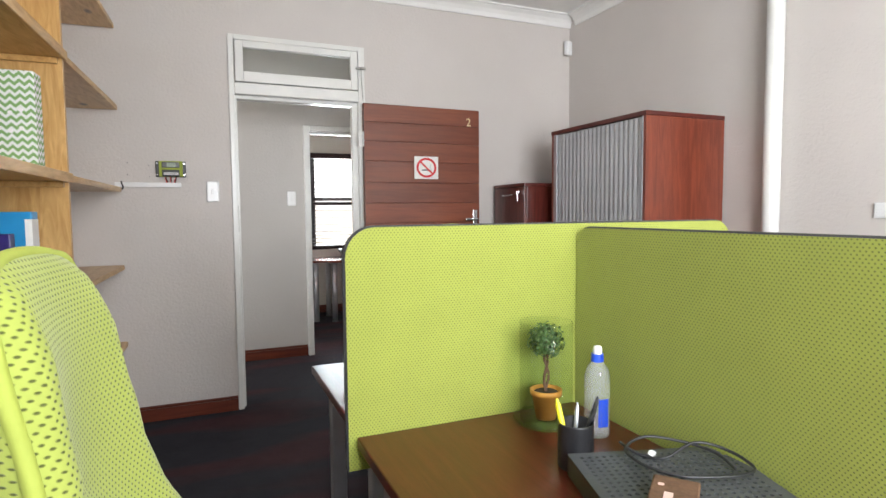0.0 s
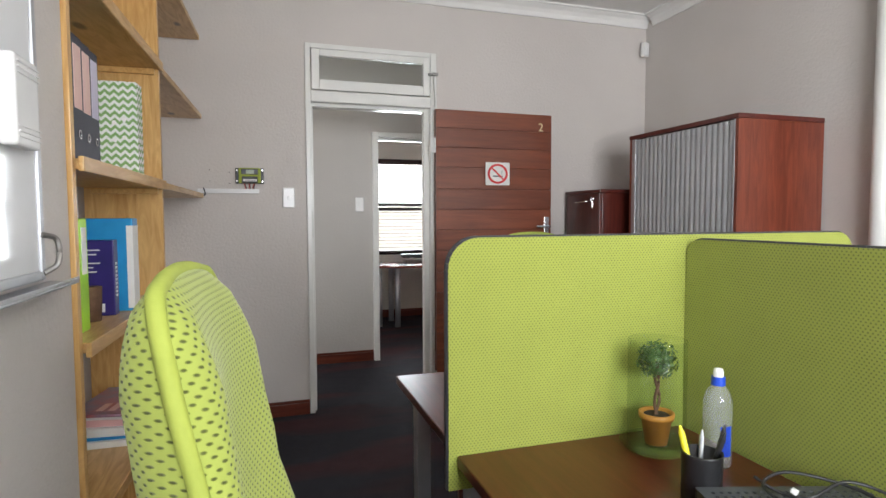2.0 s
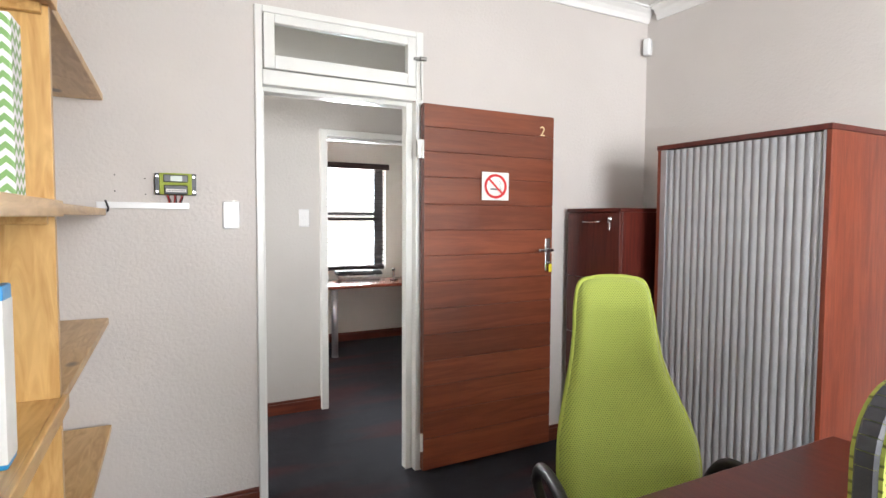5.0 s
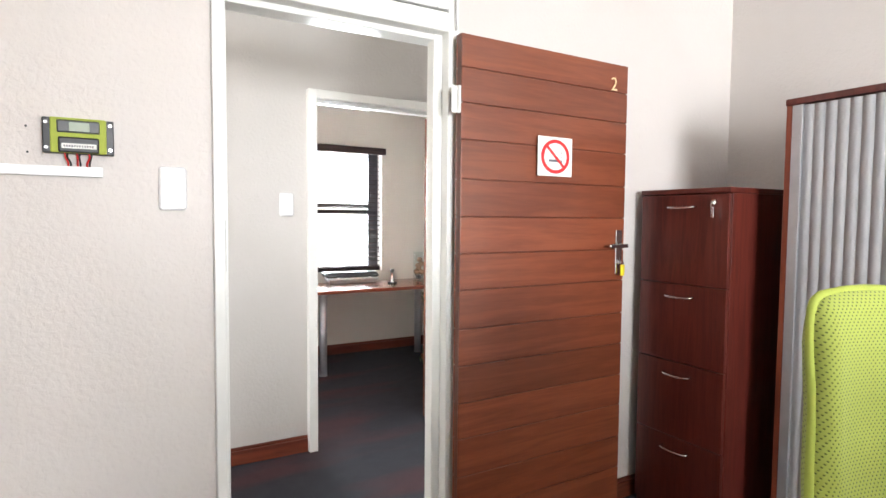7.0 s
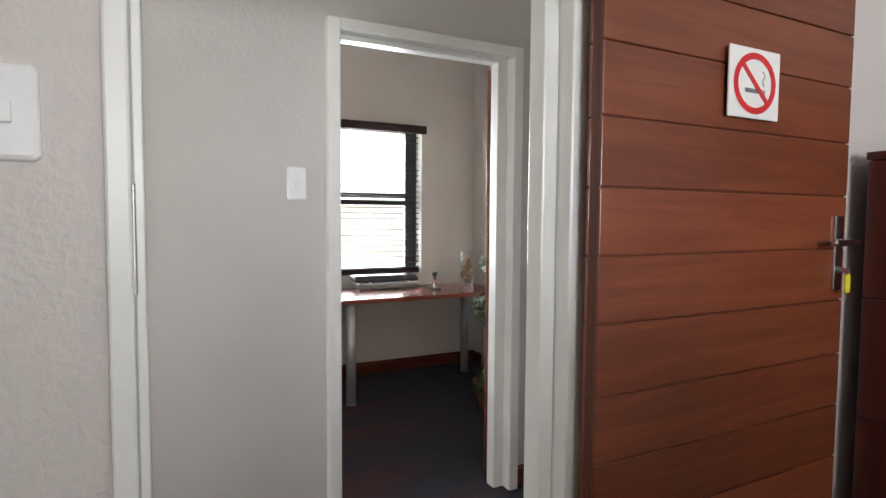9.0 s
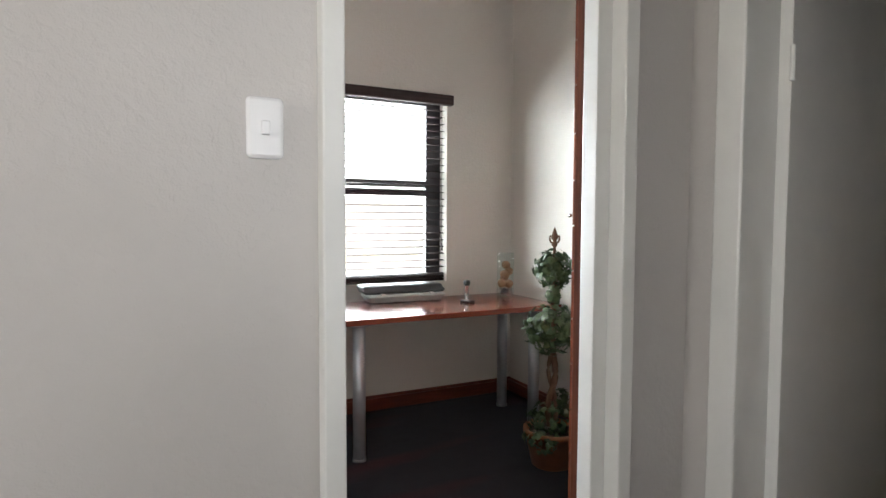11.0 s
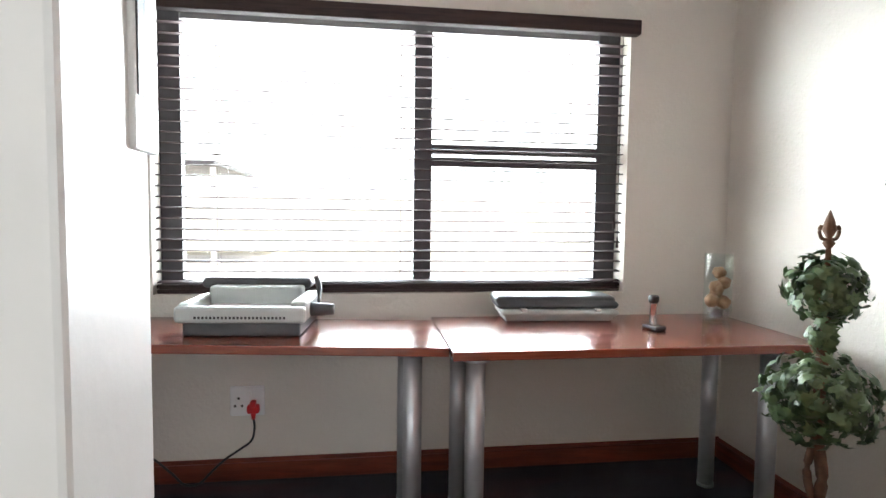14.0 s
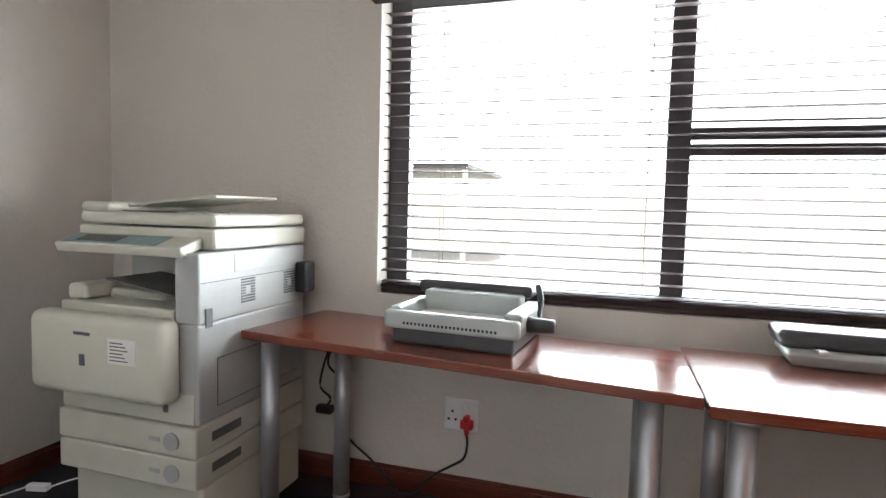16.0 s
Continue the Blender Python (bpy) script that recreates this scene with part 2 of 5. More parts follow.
M_WALL = plaster("wall_paint_warm_grey", (0.575, 0.535, 0.505), (0.625, 0.585, 0.555))
M_WALL_PASSAGE = plaster("wall_paint_passage", (0.53, 0.505, 0.48), (0.58, 0.555, 0.53))
M_WALL_COPIER = plaster("wall_paint_cream", (0.64, 0.60, 0.54), (0.69, 0.65, 0.59))
M_CEIL = mottled("ceiling_white", (0.78, 0.77, 0.75), (0.84, 0.83, 0.81), 3, 0.7, bump=0.1)
M_WHITE = mottled("white_gloss_enamel", (0.74, 0.74, 0.71), (0.80, 0.80, 0.77), 5, 0.3, bump=0.12, bump_scale=60)
M_PLASTIC_W = mottled("white_plastic", (0.78, 0.78, 0.78), (0.83, 0.83, 0.83), 8, 0.25, bump=0)
M_CARPET = carpet_material()
M_SKIRT = wood("meranti_skirting", (0.10, 0.022, 0.012), (0.19, 0.045, 0.022), "x", 0.3)
M_SKIRT_Y = wood("meranti_skirting_cross", (0.10, 0.022, 0.012), (0.19, 0.045, 0.022), "y", 0.3)
M_DOOR = wood("varnished_hardwood", (0.175, 0.042, 0.018), (0.245, 0.066, 0.028), "x", 0.36, ring=11, vary=0.2, coat=0.25)
M_DOOR_EDGE = wood("hardwood_edge", (0.09, 0.022, 0.010), (0.17, 0.045, 0.020), "z", 0.4)
M_MAHOG = wood("mahogany_laminate", (0.15, 0.030, 0.016), (0.24, 0.055, 0.026), "z", 0.3, ring=20, vary=0.05)
M_MAHOG_DK = wood("dark_mahogany_laminate", (0.075, 0.014, 0.010), (0.125, 0.024, 0.016), "z", 0.3, ring=20, vary=0.05)
M_DESK = wood("cherry_desk_laminate", (0.070, 0.011, 0.006), (0.105, 0.018, 0.010), "y", 0.3, ring=22, vary=0.05, coat=0.12)
M_TABLE = wood("cherry_table_laminate", (0.16, 0.040, 0.024), (0.23, 0.062, 0.036), "x", 0.2, ring=24, vary=0.04, coat=0.3)
M_PINE = pine_wood("pine_boards", "y")
M_PINE_Z = pine_wood("pine_upright", "z")
M_GREEN = dotted_fabric("lime_fabric_screen", (0.335, 0.38, 0.064), (0.13, 0.145, 0.026), 0.0092, 0.0062)
M_GREEN_CH = dotted_fabric("lime_fabric_chair", (0.36, 0.425, 0.078), (0.075, 0.09, 0.013), 0.0085, 0.0056, "y")
M_PIPING = mottled("lime_piping", (0.33, 0.39, 0.065), (0.38, 0.44, 0.075), 30, 0.8)
M_BLACK = mottled("black_plastic", (0.012, 0.012, 0.014), (0.022, 0.022, 0.024), 20, 0.4, bump=0.1)
M_BLACK_TRIM = mottled("dark_grey_edge_trim", (0.03, 0.03, 0.035), (0.05, 0.05, 0.055), 20, 0.5)
M_TAMBOUR = mottled("grey_plastic_slat", (0.36, 0.36, 0.37), (0.42, 0.42, 0.43), 10, 0.38, bump=0.05)
M_SILVER = mottled("silver_painted_steel", (0.42, 0.43, 0.45), (0.50, 0.51, 0.53), 10, 0.35, metal=0.6, bump=0)
M_CHROME = mottled("satin_chrome", (0.62, 0.62, 0.62), (0.72, 0.72, 0.72), 20, 0.22, metal=1.0, bump=0)
M_BRASS = mottled("pale_brass_paint", (0.78, 0.62, 0.34), (0.85, 0.70, 0.42), 20, 0.35, bump=0)
M_GALV = mottled("dull_steel", (0.30, 0.29, 0.27), (0.42, 0.41, 0.39), 30, 0.4, metal=0.9, bump=0)
M_BLIND = wood("dark_stained_slat", (0.020, 0.010, 0.010), (0.045, 0.024, 0.022), "x", 0.75, vary=0.1, coat=0.0)
M_STEELWIN = mottled("dark_window_steel", (0.030, 0.026, 0.03), (0.045, 0.04, 0.045), 12, 0.4)
M_GLASS = glass_material("clear_glass")
M_VASE = glass_material("vase_glass", (0.90, 0.94, 0.93), 0.01)
M_BOTTLE = glass_material("clear_plastic", (0.93, 0.95, 0.97), 0.08, 0.16)
M_CYAN = mottled("blue_folder", (0.02, 0.25, 0.55), (0.03, 0.32, 0.65), 8, 0.3, bump=0)
M_NAVY = mottled("navy_cover", (0.030, 0.022, 0.14), (0.045, 0.03, 0.19), 8, 0.3, bump=0)
M_DKBLUE = mottled("dark_blue_file", (0.016, 0.018, 0.035), (0.026, 0.028, 0.05), 8, 0.45)
M_LIME_PL = mottled("lime_plastic_file", (0.38, 0.72, 0.04), (0.44, 0.80, 0.06), 8, 0.3, bump=0)
M_PAPER = mottled("paper", (0.78, 0.77, 0.74), (0.84, 0.83, 0.80), 20, 0.8, bump=0)
M_PINK = mottled("pink_paper", (0.75, 0.42, 0.42), (0.82, 0.52, 0.50), 10, 0.7, bump=0)
M_LILAC = mottled("lilac_label", (0.62, 0.58, 0.72), (0.70, 0.66, 0.78), 10, 0.6, bump=0)
M_PEACH = mottled("peach_label", (0.75, 0.50, 0.46), (0.80, 0.58, 0.52), 10, 0.6, bump=0)
M_MAG = mottled("magazine_cover", (0.52, 0.11, 0.07), (0.10, 0.24, 0.40), 9, 0.3, bump=0)
M_CHEV = chevron_material()
M_RED = mottled("red_enamel", (0.60, 0.02, 0.025), (0.68, 0.03, 0.03), 20, 0.4, bump=0)
M_YELLOW = mottled("yellow_plastic", (0.80, 0.68, 0.02), (0.85, 0.74, 0.04), 20, 0.35, bump=0)
M_BLUECAP = mottled("blue_cap", (0.015, 0.06, 0.50), (0.02, 0.08, 0.58), 20, 0.3, bump=0)
M_POT = mottled("ochre_pot", (0.52, 0.22, 0.035), (0.60, 0.27, 0.05), 12, 0.5)
M_SOIL = mottled("soil", (0.03, 0.02, 0.012), (0.07, 0.05, 0.03), 60, 0.95, bump=0.8)
M_STEM = mottled("brown_stem", (0.09, 0.045, 0.025), (0.17, 0.09, 0.05), 40, 0.8, bump=0.4)
M_LEAF = mottled("boxwood_leaf", (0.035, 0.085, 0.018), (0.09, 0.17, 0.04), 30, 0.5, bump=0, vary=0.2)
M_IVY = mottled("ivy_leaf", (0.020, 0.05, 0.016), (0.075, 0.12, 0.045), 35, 0.45, bump=0, vary=0.2)
M_IVY_LT = mottled("variegated_ivy_leaf", (0.045, 0.085, 0.03), (0.12, 0.18, 0.08), 35, 0.45, bump=0)
M_COPIER = mottled("copier_cream_plastic", (0.60, 0.59, 0.50), (0.66, 0.65, 0.56), 6, 0.42, bump=0.1)
M_COPIER_G = mottled("copier_grey_plastic", (0.42, 0.43, 0.42), (0.48, 0.49, 0.48), 6, 0.42, bump=0.1)
M_COPIER_DK = mottled("copier_recess", (0.10, 0.10, 0.10), (0.15, 0.15, 0.15), 6, 0.5)
M_PANEL = mottled("teal_control_panel", (0.16, 0.28, 0.30), (0.22, 0.35, 0.37), 12, 0.3, bump=0)
M_BIND_L = mottled("light_grey_machine", (0.42, 0.46, 0.45), (0.50, 0.54, 0.53), 8, 0.35, bump=0)
M_BIND_D = mottled("dark_grey_machine", (0.05, 0.055, 0.06), (0.08, 0.085, 0.09), 8, 0.4)
M_BALLS = mottled("dried_fruit", (0.22, 0.10, 0.05), (0.45, 0.28, 0.16), 40, 0.8, bump=0.6)
M_LCD = mottled("lcd_grey_green", (0.28, 0.33, 0.25), (0.33, 0.38, 0.30), 12, 0.25, bump=0)
M_BOARD = mottled("whiteboard_enamel", (0.74, 0.75, 0.77), (0.78, 0.79, 0.81), 2, 0.06, bump=0)
M_INK = mottled("grey_ink", (0.10, 0.10, 0.12), (0.16, 0.16, 0.18), 20, 0.6, bump=0)
M_TERRA = mottled("terracotta", (0.30, 0.12, 0.06), (0.42, 0.18, 0.09), 15, 0.8)
M_GRASS = mottled("dry_ground", (0.30, 0.27, 0.20), (0.45, 0.41, 0.32), 1.5, 0.95, bump=0.3)
M_PAVE = mottled("pale_paving", (0.40, 0.37, 0.33), (0.52, 0.48, 0.43), 2.0, 0.9, bump=0.3)
M_SKYGLOW, _t, _b = nodes_of("bright_hazy_sky")
_b.inputs["Base Color"].default_value = (0.8, 0.85, 0.9, 1)
_b.inputs["Emission Color"].default_value, _b.inputs["Emission Strength"].default_value = (0.93, 0.96, 1.0, 1), 1.4
M_FACADE = mottled("pale_boundary_wall", (0.72, 0.70, 0.66), (0.79, 0.77, 0.73), 1.0, 0.85)


# ---- mesh helpers ----
def mesh_of(bm, name, mat, smooth=False):
    me = bpy.data.meshes.new(name)
    bm.to_mesh(me)
    bm.free()
    for m in (mat if isinstance(mat, (list, tuple)) else [mat]):
        me.materials.append(m)
    if smooth:
        for p in me.polygons:
            p.use_smooth = True
    return me


def put_box(bm, x0, x1, y0, y1, z0, z1, bevel=0.0, seg=2, m=None):
    mat = Matrix.LocRotScale(((x0 + x1) / 2, (y0 + y1) / 2, (z0 + z1) / 2), None, (x1 - x0, y1 - y0, z1 - z0))
    vs = bmesh.ops.create_cube(bm, size=1.0, matrix=mat)["verts"]
    if bevel:
        es = list({e for v in vs for e in v.link_edges})
        r = bmesh.ops.bevel(bm, geom=es, offset=bevel, segments=seg, affect="EDGES", profile=0.5)
        vs = r["verts"]
    if m is not None:
        bmesh.ops.transform(bm, matrix=m, verts=list(vs))
    return vs


def put_cyl(bm, x, y, z0, z1, r0, r1=None, seg=24, caps=True, m=None):
    r1 = r0 if r1 is None else r1
    vs = bmesh.ops.create_cone(bm, cap_ends=caps, segments=seg, radius1=r0, radius2=r1, depth=z1 - z0, matrix=Matrix.Translation((x, y, (z0 + z1) / 2)))["verts"]
    if m is not None:
        bmesh.ops.transform(bm, matrix=m, verts=list(vs))
    return vs


def put_lathe(bm, profile, seg=28, m=None):
    rings = []
    for r, z in profile:
        rings.append([bm.verts.new((r * math.cos(2 * math.pi * i / seg), r * math.sin(2 * math.pi * i / seg), z)) for i in range(seg)])
    for a, b in zip(rings, rings[1:]):
        for i in range(seg):
            bm.faces.new((a[i], a[(i + 1) % seg], b[(i + 1) % seg], b[i]))
    vs = [v for ring in rings for v in ring]
    if m is not None:
        bmesh.ops.transform(bm, matrix=m, verts=vs)
    return vs


def box_ob(name, dims, mat, bevel=0.003, parent=None, seg=2):
    bm = bmesh.new()
    put_box(bm, *dims, bevel=bevel, seg=seg)
    ob = new(name, mesh_of(bm, name, mat))
    ob.parent = parent
    return ob


def part(name, bm, mat, parent=None, smooth=False):
    ob = new(name, mesh_of(bm, name, mat, smooth))
    ob.parent = parent
    return ob


def group_at(name, m, label, category, group="", kind=""):
    e = new(name)
    e.matrix_basis = m
    e.empty_display_size = 0.1
    return tagged(e, label, category, group, kind)


def put_tube(bm, pts, r, seg=8):
    """A round tube along a smooth line through the points."""
    pts = [Vector(p) for p in pts]
    fine = []
    for i in range(len(pts) - 1):
        p0, p1, p2, p3 = pts[max(i - 1, 0)], pts[i], pts[i + 1], pts[min(i + 2, len(pts) - 1)]
        for k in range(6):
            s = k / 6
            fine.append(0.5 * ((2 * p1) + (p2 - p0) * s + (2 * p0 - 5 * p1 + 4 * p2 - p3) * s * s + (3 * p1 - p0 - 3 * p2 + p3) * s ** 3))
    fine.append(pts[-1])
    rings = []
    for i, p in enumerate(fine):
        d = (fine[min(i + 1, len(fine) - 1)] - fine[max(i - 1, 0)]).normalized()
        q = d.to_track_quat("Z", "Y")
        rings.append([bm.verts.new(p + q @ Vector((r * math.cos(2 * math.pi * k / seg), r * math.sin(2 * math.pi * k / seg), 0))) for k in range(seg)])
    for a, b in zip(rings, rings[1:]):
        for k in range(seg):
            bm.faces.new((a[k], a[(k + 1) % seg], b[(k + 1) % seg], b[k]))
    for ring, flip in ((rings[0], True), (rings[-1], False)):
        bm.faces.new(ring[::-1] if flip else ring)


def structure(name, boxes, mat, label, bevel=0.0):
    bm = bmesh.new()
    for b in boxes:
        put_box(bm, *b, bevel=bevel)
    ob = new(name, mesh_of(bm, name, mat))
    return tagged(ob, label, name.split("_")[0], kind="structure")


# ---- the plan ----
XL, XR = -0.80, 2.76            # alcove back and right wall of the office
YB, YD = -1.70, 3.83            # back wall and door wall of the office
YP, YQ = 3.94, 5.09             # the two faces of the passage
YR, YW = 5.160, 7.24             # near and window wall of the copier room
CL, CR = -1.25, 2.74            # side walls of the copier room
CEIL = 2.84
D1 = (0.165, 1.05)              # outer width of the office door frame
D2 = (0.827, 1.735)             # outer width of the copier room door frame
WX0, WX1, WZ0, WZ1 = 0.141, 2.225, 0.812, 2.030

tagged(structure("floor", [(-2.4, 4.3, -1.85, 7.48, -0.06, 0.0)], M_CARPET, "charcoal carpet with faint dark red bands"), category="floor")
structure("ceiling", [(-2.5, 4.4, -1.9, 7.48, CEIL, CEIL + 0.08)], M_CEIL, "plain white painted ceiling")
structure("wall_door", [(-0.92, D1[0], YD, YP, 0, CEIL), (D1[1], XR + 0.12, YD, YP, 0, CEIL), (D1[0], D1[1], YD, YP, 2.425, CEIL)], M_WALL, "warm grey plastered wall round the office door")
structure("wall_right", [(XR, XR + 0.12, YB, YD, 0, CEIL)], M_WALL, "warm grey plastered side wall")
structure("wall_board", [(-0.92, -0.555, YB, 1.63, 0, CEIL)], M_WALL, "warm grey plastered wall behind the whiteboard")
structure("wall_alcove", [(-0.92, XL, 1.63, YD, 0, CEIL)], M_WALL, "warm grey plastered wall behind the shelves")
structure("wall_back", [(-0.92, -0.10, YB - 0.15, YB, 0, CEIL), (1.60, XR + 0.12, YB - 0.15, YB, 0, CEIL), (-0.10, 1.60, YB - 0.15, YB, 0, 0.95), (-0.10, 1.60, YB - 0.15, YB, 2.25, CEIL)], M_WALL, "warm grey plastered wall with a wide window opening")
structure("wall_passage", [(-2.4, D2[0], YQ, YR, 0, CEIL), (D2[1], 2.62, YQ, YR, 0, CEIL), (D2[0], D2[1], YQ, YR, 2.060, CEIL)], M_WALL_PASSAGE, "grey plastered passage wall round the inner door")
structure("wall_passage_near", [(-2.4, -0.92, YD, YP, 0, CEIL)], M_WALL_PASSAGE, "grey plastered passage wall")
# the passage end is out of view; its opening is made up for the fill lamp
structure("wall_passage_end", [(-2.5, -2.4, YD, 4.05, 0, CEIL), (-2.5, -2.4, 4.85, YR, 0, CEIL), (-2.5, -2.4, 4.05, 4.85, 0, 1.0), (-2.5, -2.4, 4.05, 4.85, 2.2, CEIL)], M_WALL_PASSAGE, "grey plastered wall closing the unseen end of the passage")
structure("wall_side_door", [(2.0, 2.12, 4.99, YQ, 0, CEIL), (2.0, 2.12, 4.09, 4.99, 2.05, CEIL), (2.0, 2.12, YP, 4.09, 0, CEIL)], M_WALL_PASSAGE, "grey plastered wall with a side doorway")
structure("wall_side_room", [(2.62, 4.4, YQ, YR, 0, CEIL), (4.3, 4.4, YP, YQ, 0, CEIL), (XR + 0.12, 4.4, YD, YP, 0, CEIL)], M_WALL_PASSAGE, "grey plastered wall of a side room")
structure("wall_window", [(CL - 0.12, WX0, YW, YW + 0.24, 0, CEIL), (WX1, CR + 0.12, YW, YW + 0.24, 0, CEIL), (WX0, WX1, YW, YW + 0.24, 0, WZ0), (WX0, WX1, YW, YW + 0.24, WZ1, CEIL)], M_WALL_COPIER, "cream plastered wall round a wide window")
structure("wall_copier_left", [(CL - 0.12, CL, YR, YW, 0, CEIL)], M_WALL_COPIER, "cream plastered side wall")
structure("wall_copier_right", [(CR, CR + 0.12, YR, YW, 0, CEIL)], M_WALL_COPIER, "cream plastered side wall")


def cornice(name, x0, y0, x1, y1, nx, ny):
    """A stepped plaster cornice from one corner to the next; n points into the room."""
    bm = bmesh.new()
    prof = [(0.0, 0.0), (0.012, 0.0), (0.016, 0.012), (0.022, 0.03), (0.038, 0.052), (0.062, 0.068), (0.066, 0.074), (0.082, 0.076), (0.082, 0.088), (0.0, 0.088)]
    ends = []
    for x, y in ((x0, y0), (x1, y1)):
        ends.append([bm.verts.new((x + nx * d, y + ny * d, CEIL - 0.088 + h)) for d, h in prof])
    n = len(prof)
    for i in range(n):
        bm.faces.new((ends[0][i], ends[0][(i + 1) % n], ends[1][(i + 1) % n], ends[1][i]))
    bmesh.ops.recalc_face_normals(bm, faces=bm.faces)
    return tagged(new(name, mesh_of(bm, name, M_CEIL)), "white moulded plaster cornice", "cornice", kind="structure")


cornice("trim_cornice_door", XL, YD - 0.001, XR, YD - 0.001, 0, -1)
cornice("trim_cornice_right", XR - 0.001, YB, XR - 0.001, YD - 0.09, -1, 0)


def skirting(name, dims, along):
    x0, x1, y0, y1 = dims
    bm = bmesh.new()
    put_box(bm, x0, x1, y0, y1, 0.001, 0.078, 0.002)
    s = 0.006
    put_box(bm, x0 + (s if along == "y" else 0), x1 - (s if along == "y" else 0), y0 + (s if along == "x" else 0), y1 - (s if along == "x" else 0), 0.078, 0.098, 0.003)
    return tagged(new(name, mesh_of(bm, name, M_SKIRT if along == "x" else M_SKIRT_Y)), "dark red-brown varnished wooden skirting board", "skirting", kind="structure")


skirting("baseboard_door_left", (XL, D1[0] - 0.002, YD - 0.02, YD - 0.001), "x")
skirting("baseboard_door_right", (D1[1] + 0.002, XR, YD - 0.02, YD - 0.001), "x")
skirting("baseboard_right", (XR - 0.02, XR - 0.001, YB, YD - 0.022), "y")
skirting("baseboard_passage_left", (-2.3, D2[0] - 0.002, YQ - 0.02, YQ - 0.001), "x")
skirting("baseboard_passage_right", (D2[1] + 0.002, 1.998, YQ - 0.02, YQ - 0.001), "x")
skirting("baseboard_window", (CL, CR, YW - 0.02, YW - 0.001), "x")
skirting("baseboard_copier_left", (CL + 0.001, CL + 0.02, YR, YW - 0.022), "y")
skirting("baseboard_copier_right", (CR - 0.02, CR - 0.001, YR, YW - 0.022), "y")


# ---- door frames ----
f1 = group_at("door_1_frame", pose(0, 0, 0), "white enamelled steel door frame with a fanlight above", "door frame", kind="structure")
bm = bmesh.new()
put_box(bm, D1[0], 0.200, YD - 0.018, YP + 0.018, 0.001, 2.425, 0.005)
put_box(bm, 0.200, 0.215, YD + 0.035, YP + 0.012, 0.001, 2.06, 0.003)
put_box(bm, 1.005, D1[1], YD - 0.018, YP + 0.018, 0.001, 2.425, 0.005)
put_box(bm, 0.968, 1.006, YD + 0.030, YD + 0.085, 0.001, 2.06, 0.004)
put_box(bm, 0.199, 1.006, YD - 0.018, YP + 0.018, 2.052, 2.125, 0.005)
put_box(bm, 0.199, 1.006, YD + 0.034, YP + 0.010, 2.030, 2.053, 0.003)
put_box(bm, 0.199, 1.006, YD - 0.018, YP + 0.018, 2.392, 2.425, 0.005)
part("frame", bm, M_WHITE, f1)
bm = bmesh.new()
for b in ((0.206, 0.256, 2.13, 2.388), (0.952, 1.000, 2.13, 2.388), (0.256, 0.952, 2.13, 2.195), (0.256, 0.952, 2.345, 2.388)):
    put_box(bm, b[0], b[1], YD - 0.026, YD + 0.016, b[2], b[3], 0.004)
part("fanlight_sash", bm, M_WHITE, f1)
fg = box_ob("pane", (0.250, 0.958, YD - 0.004, YD, 2.19, 2.35), M_GLASS, 0, f1)
fg.visible_shadow = False
bm = bmesh.new()
put_box(bm, 0.190, 0.2035, YD + 0.0, YD + 0.022, 1.17, 1.34, 0.002)
part("strike_plate", bm, M_GALV, f1)

bm = bmesh.new()
put_box(bm, 0.985, 1.025, YD - 0.045, YD - 0.019, 2.268, 2.282, 0.003)
put_cyl(bm, 0, 0, -0.018, 0.018, 0.011, seg=12, m=Matrix.Translation((1.03, YD - 0.05, 2.274)) @ pose(0, 0, 0, 0, 90, 0))
put_tube(bm, [(1.022, YD - 0.04, 2.262), (1.026, YD - 0.032, 2.2), (1.03, YD - 0.03, 2.12), (1.034, YD - 0.03, 2.06)], 0.0028)
tagged(part("fanlight_latch", bm, M_GALV), "dull steel fanlight latch with a hanging cord", "latch")

f2 = group_at("door_2_frame", pose(0, 0, 0), "white enamelled steel frame of the inner doorway", "door frame", kind="structure")
bm = bmesh.new()
put_box(bm, D2[0], 0.878, YQ - 0.045, YR + 0.003, 0.001, 2.062, 0.005)
put_box(bm, 1.685, D2[1], YQ - 0.045, YR + 0.006, 0.001, 2.062, 0.005)
put_box(bm, 1.632, 1.686, YQ + 0.012, YR + 0.004, 0.001, 2.016, 0.004)
put_box(bm, 0.877, 1.686, YQ - 0.045, YR + 0.006, 2.014, 2.062, 0.005)
put_box(bm, 0.877, 1.633, YQ + 0.012, YR + 0.004, 1.995, 2.015, 0.003)
part("frame", bm, M_WHITE, f2)
bm = bmesh.new()
put_box(bm, 0.868, 0.8815, YR - 0.030, YR + 0.012, 1.21, 1.54, 0.002)
part("strike_plate", bm, M_WHITE, f2)
bm = bmesh.new()
put_box(bm, 0.8785, 0.8825, YR - 0.026, YR - 0.012, 1.245, 1.36, 0.001)
part("latch_slot", bm, M_BLACK, f2)

f3 = group_at("door_3_frame", pose(0, 0, 0), "white enamelled steel frame of a side doorway", "door frame", kind="structure")
bm = bmesh.new()
put_box(bm, 1.982, 2.138, 4.90, 4.99, 0.001, 2.05, 0.006)
put_box(bm, 1.982, 2.138, 4.09, 4.14, 0.001, 2.05, 0.006)
put_box(bm, 1.982, 2.138, 4.14, 4.90, 2.0, 2.05, 0.006)
part("frame", bm, M_WHITE, f3)


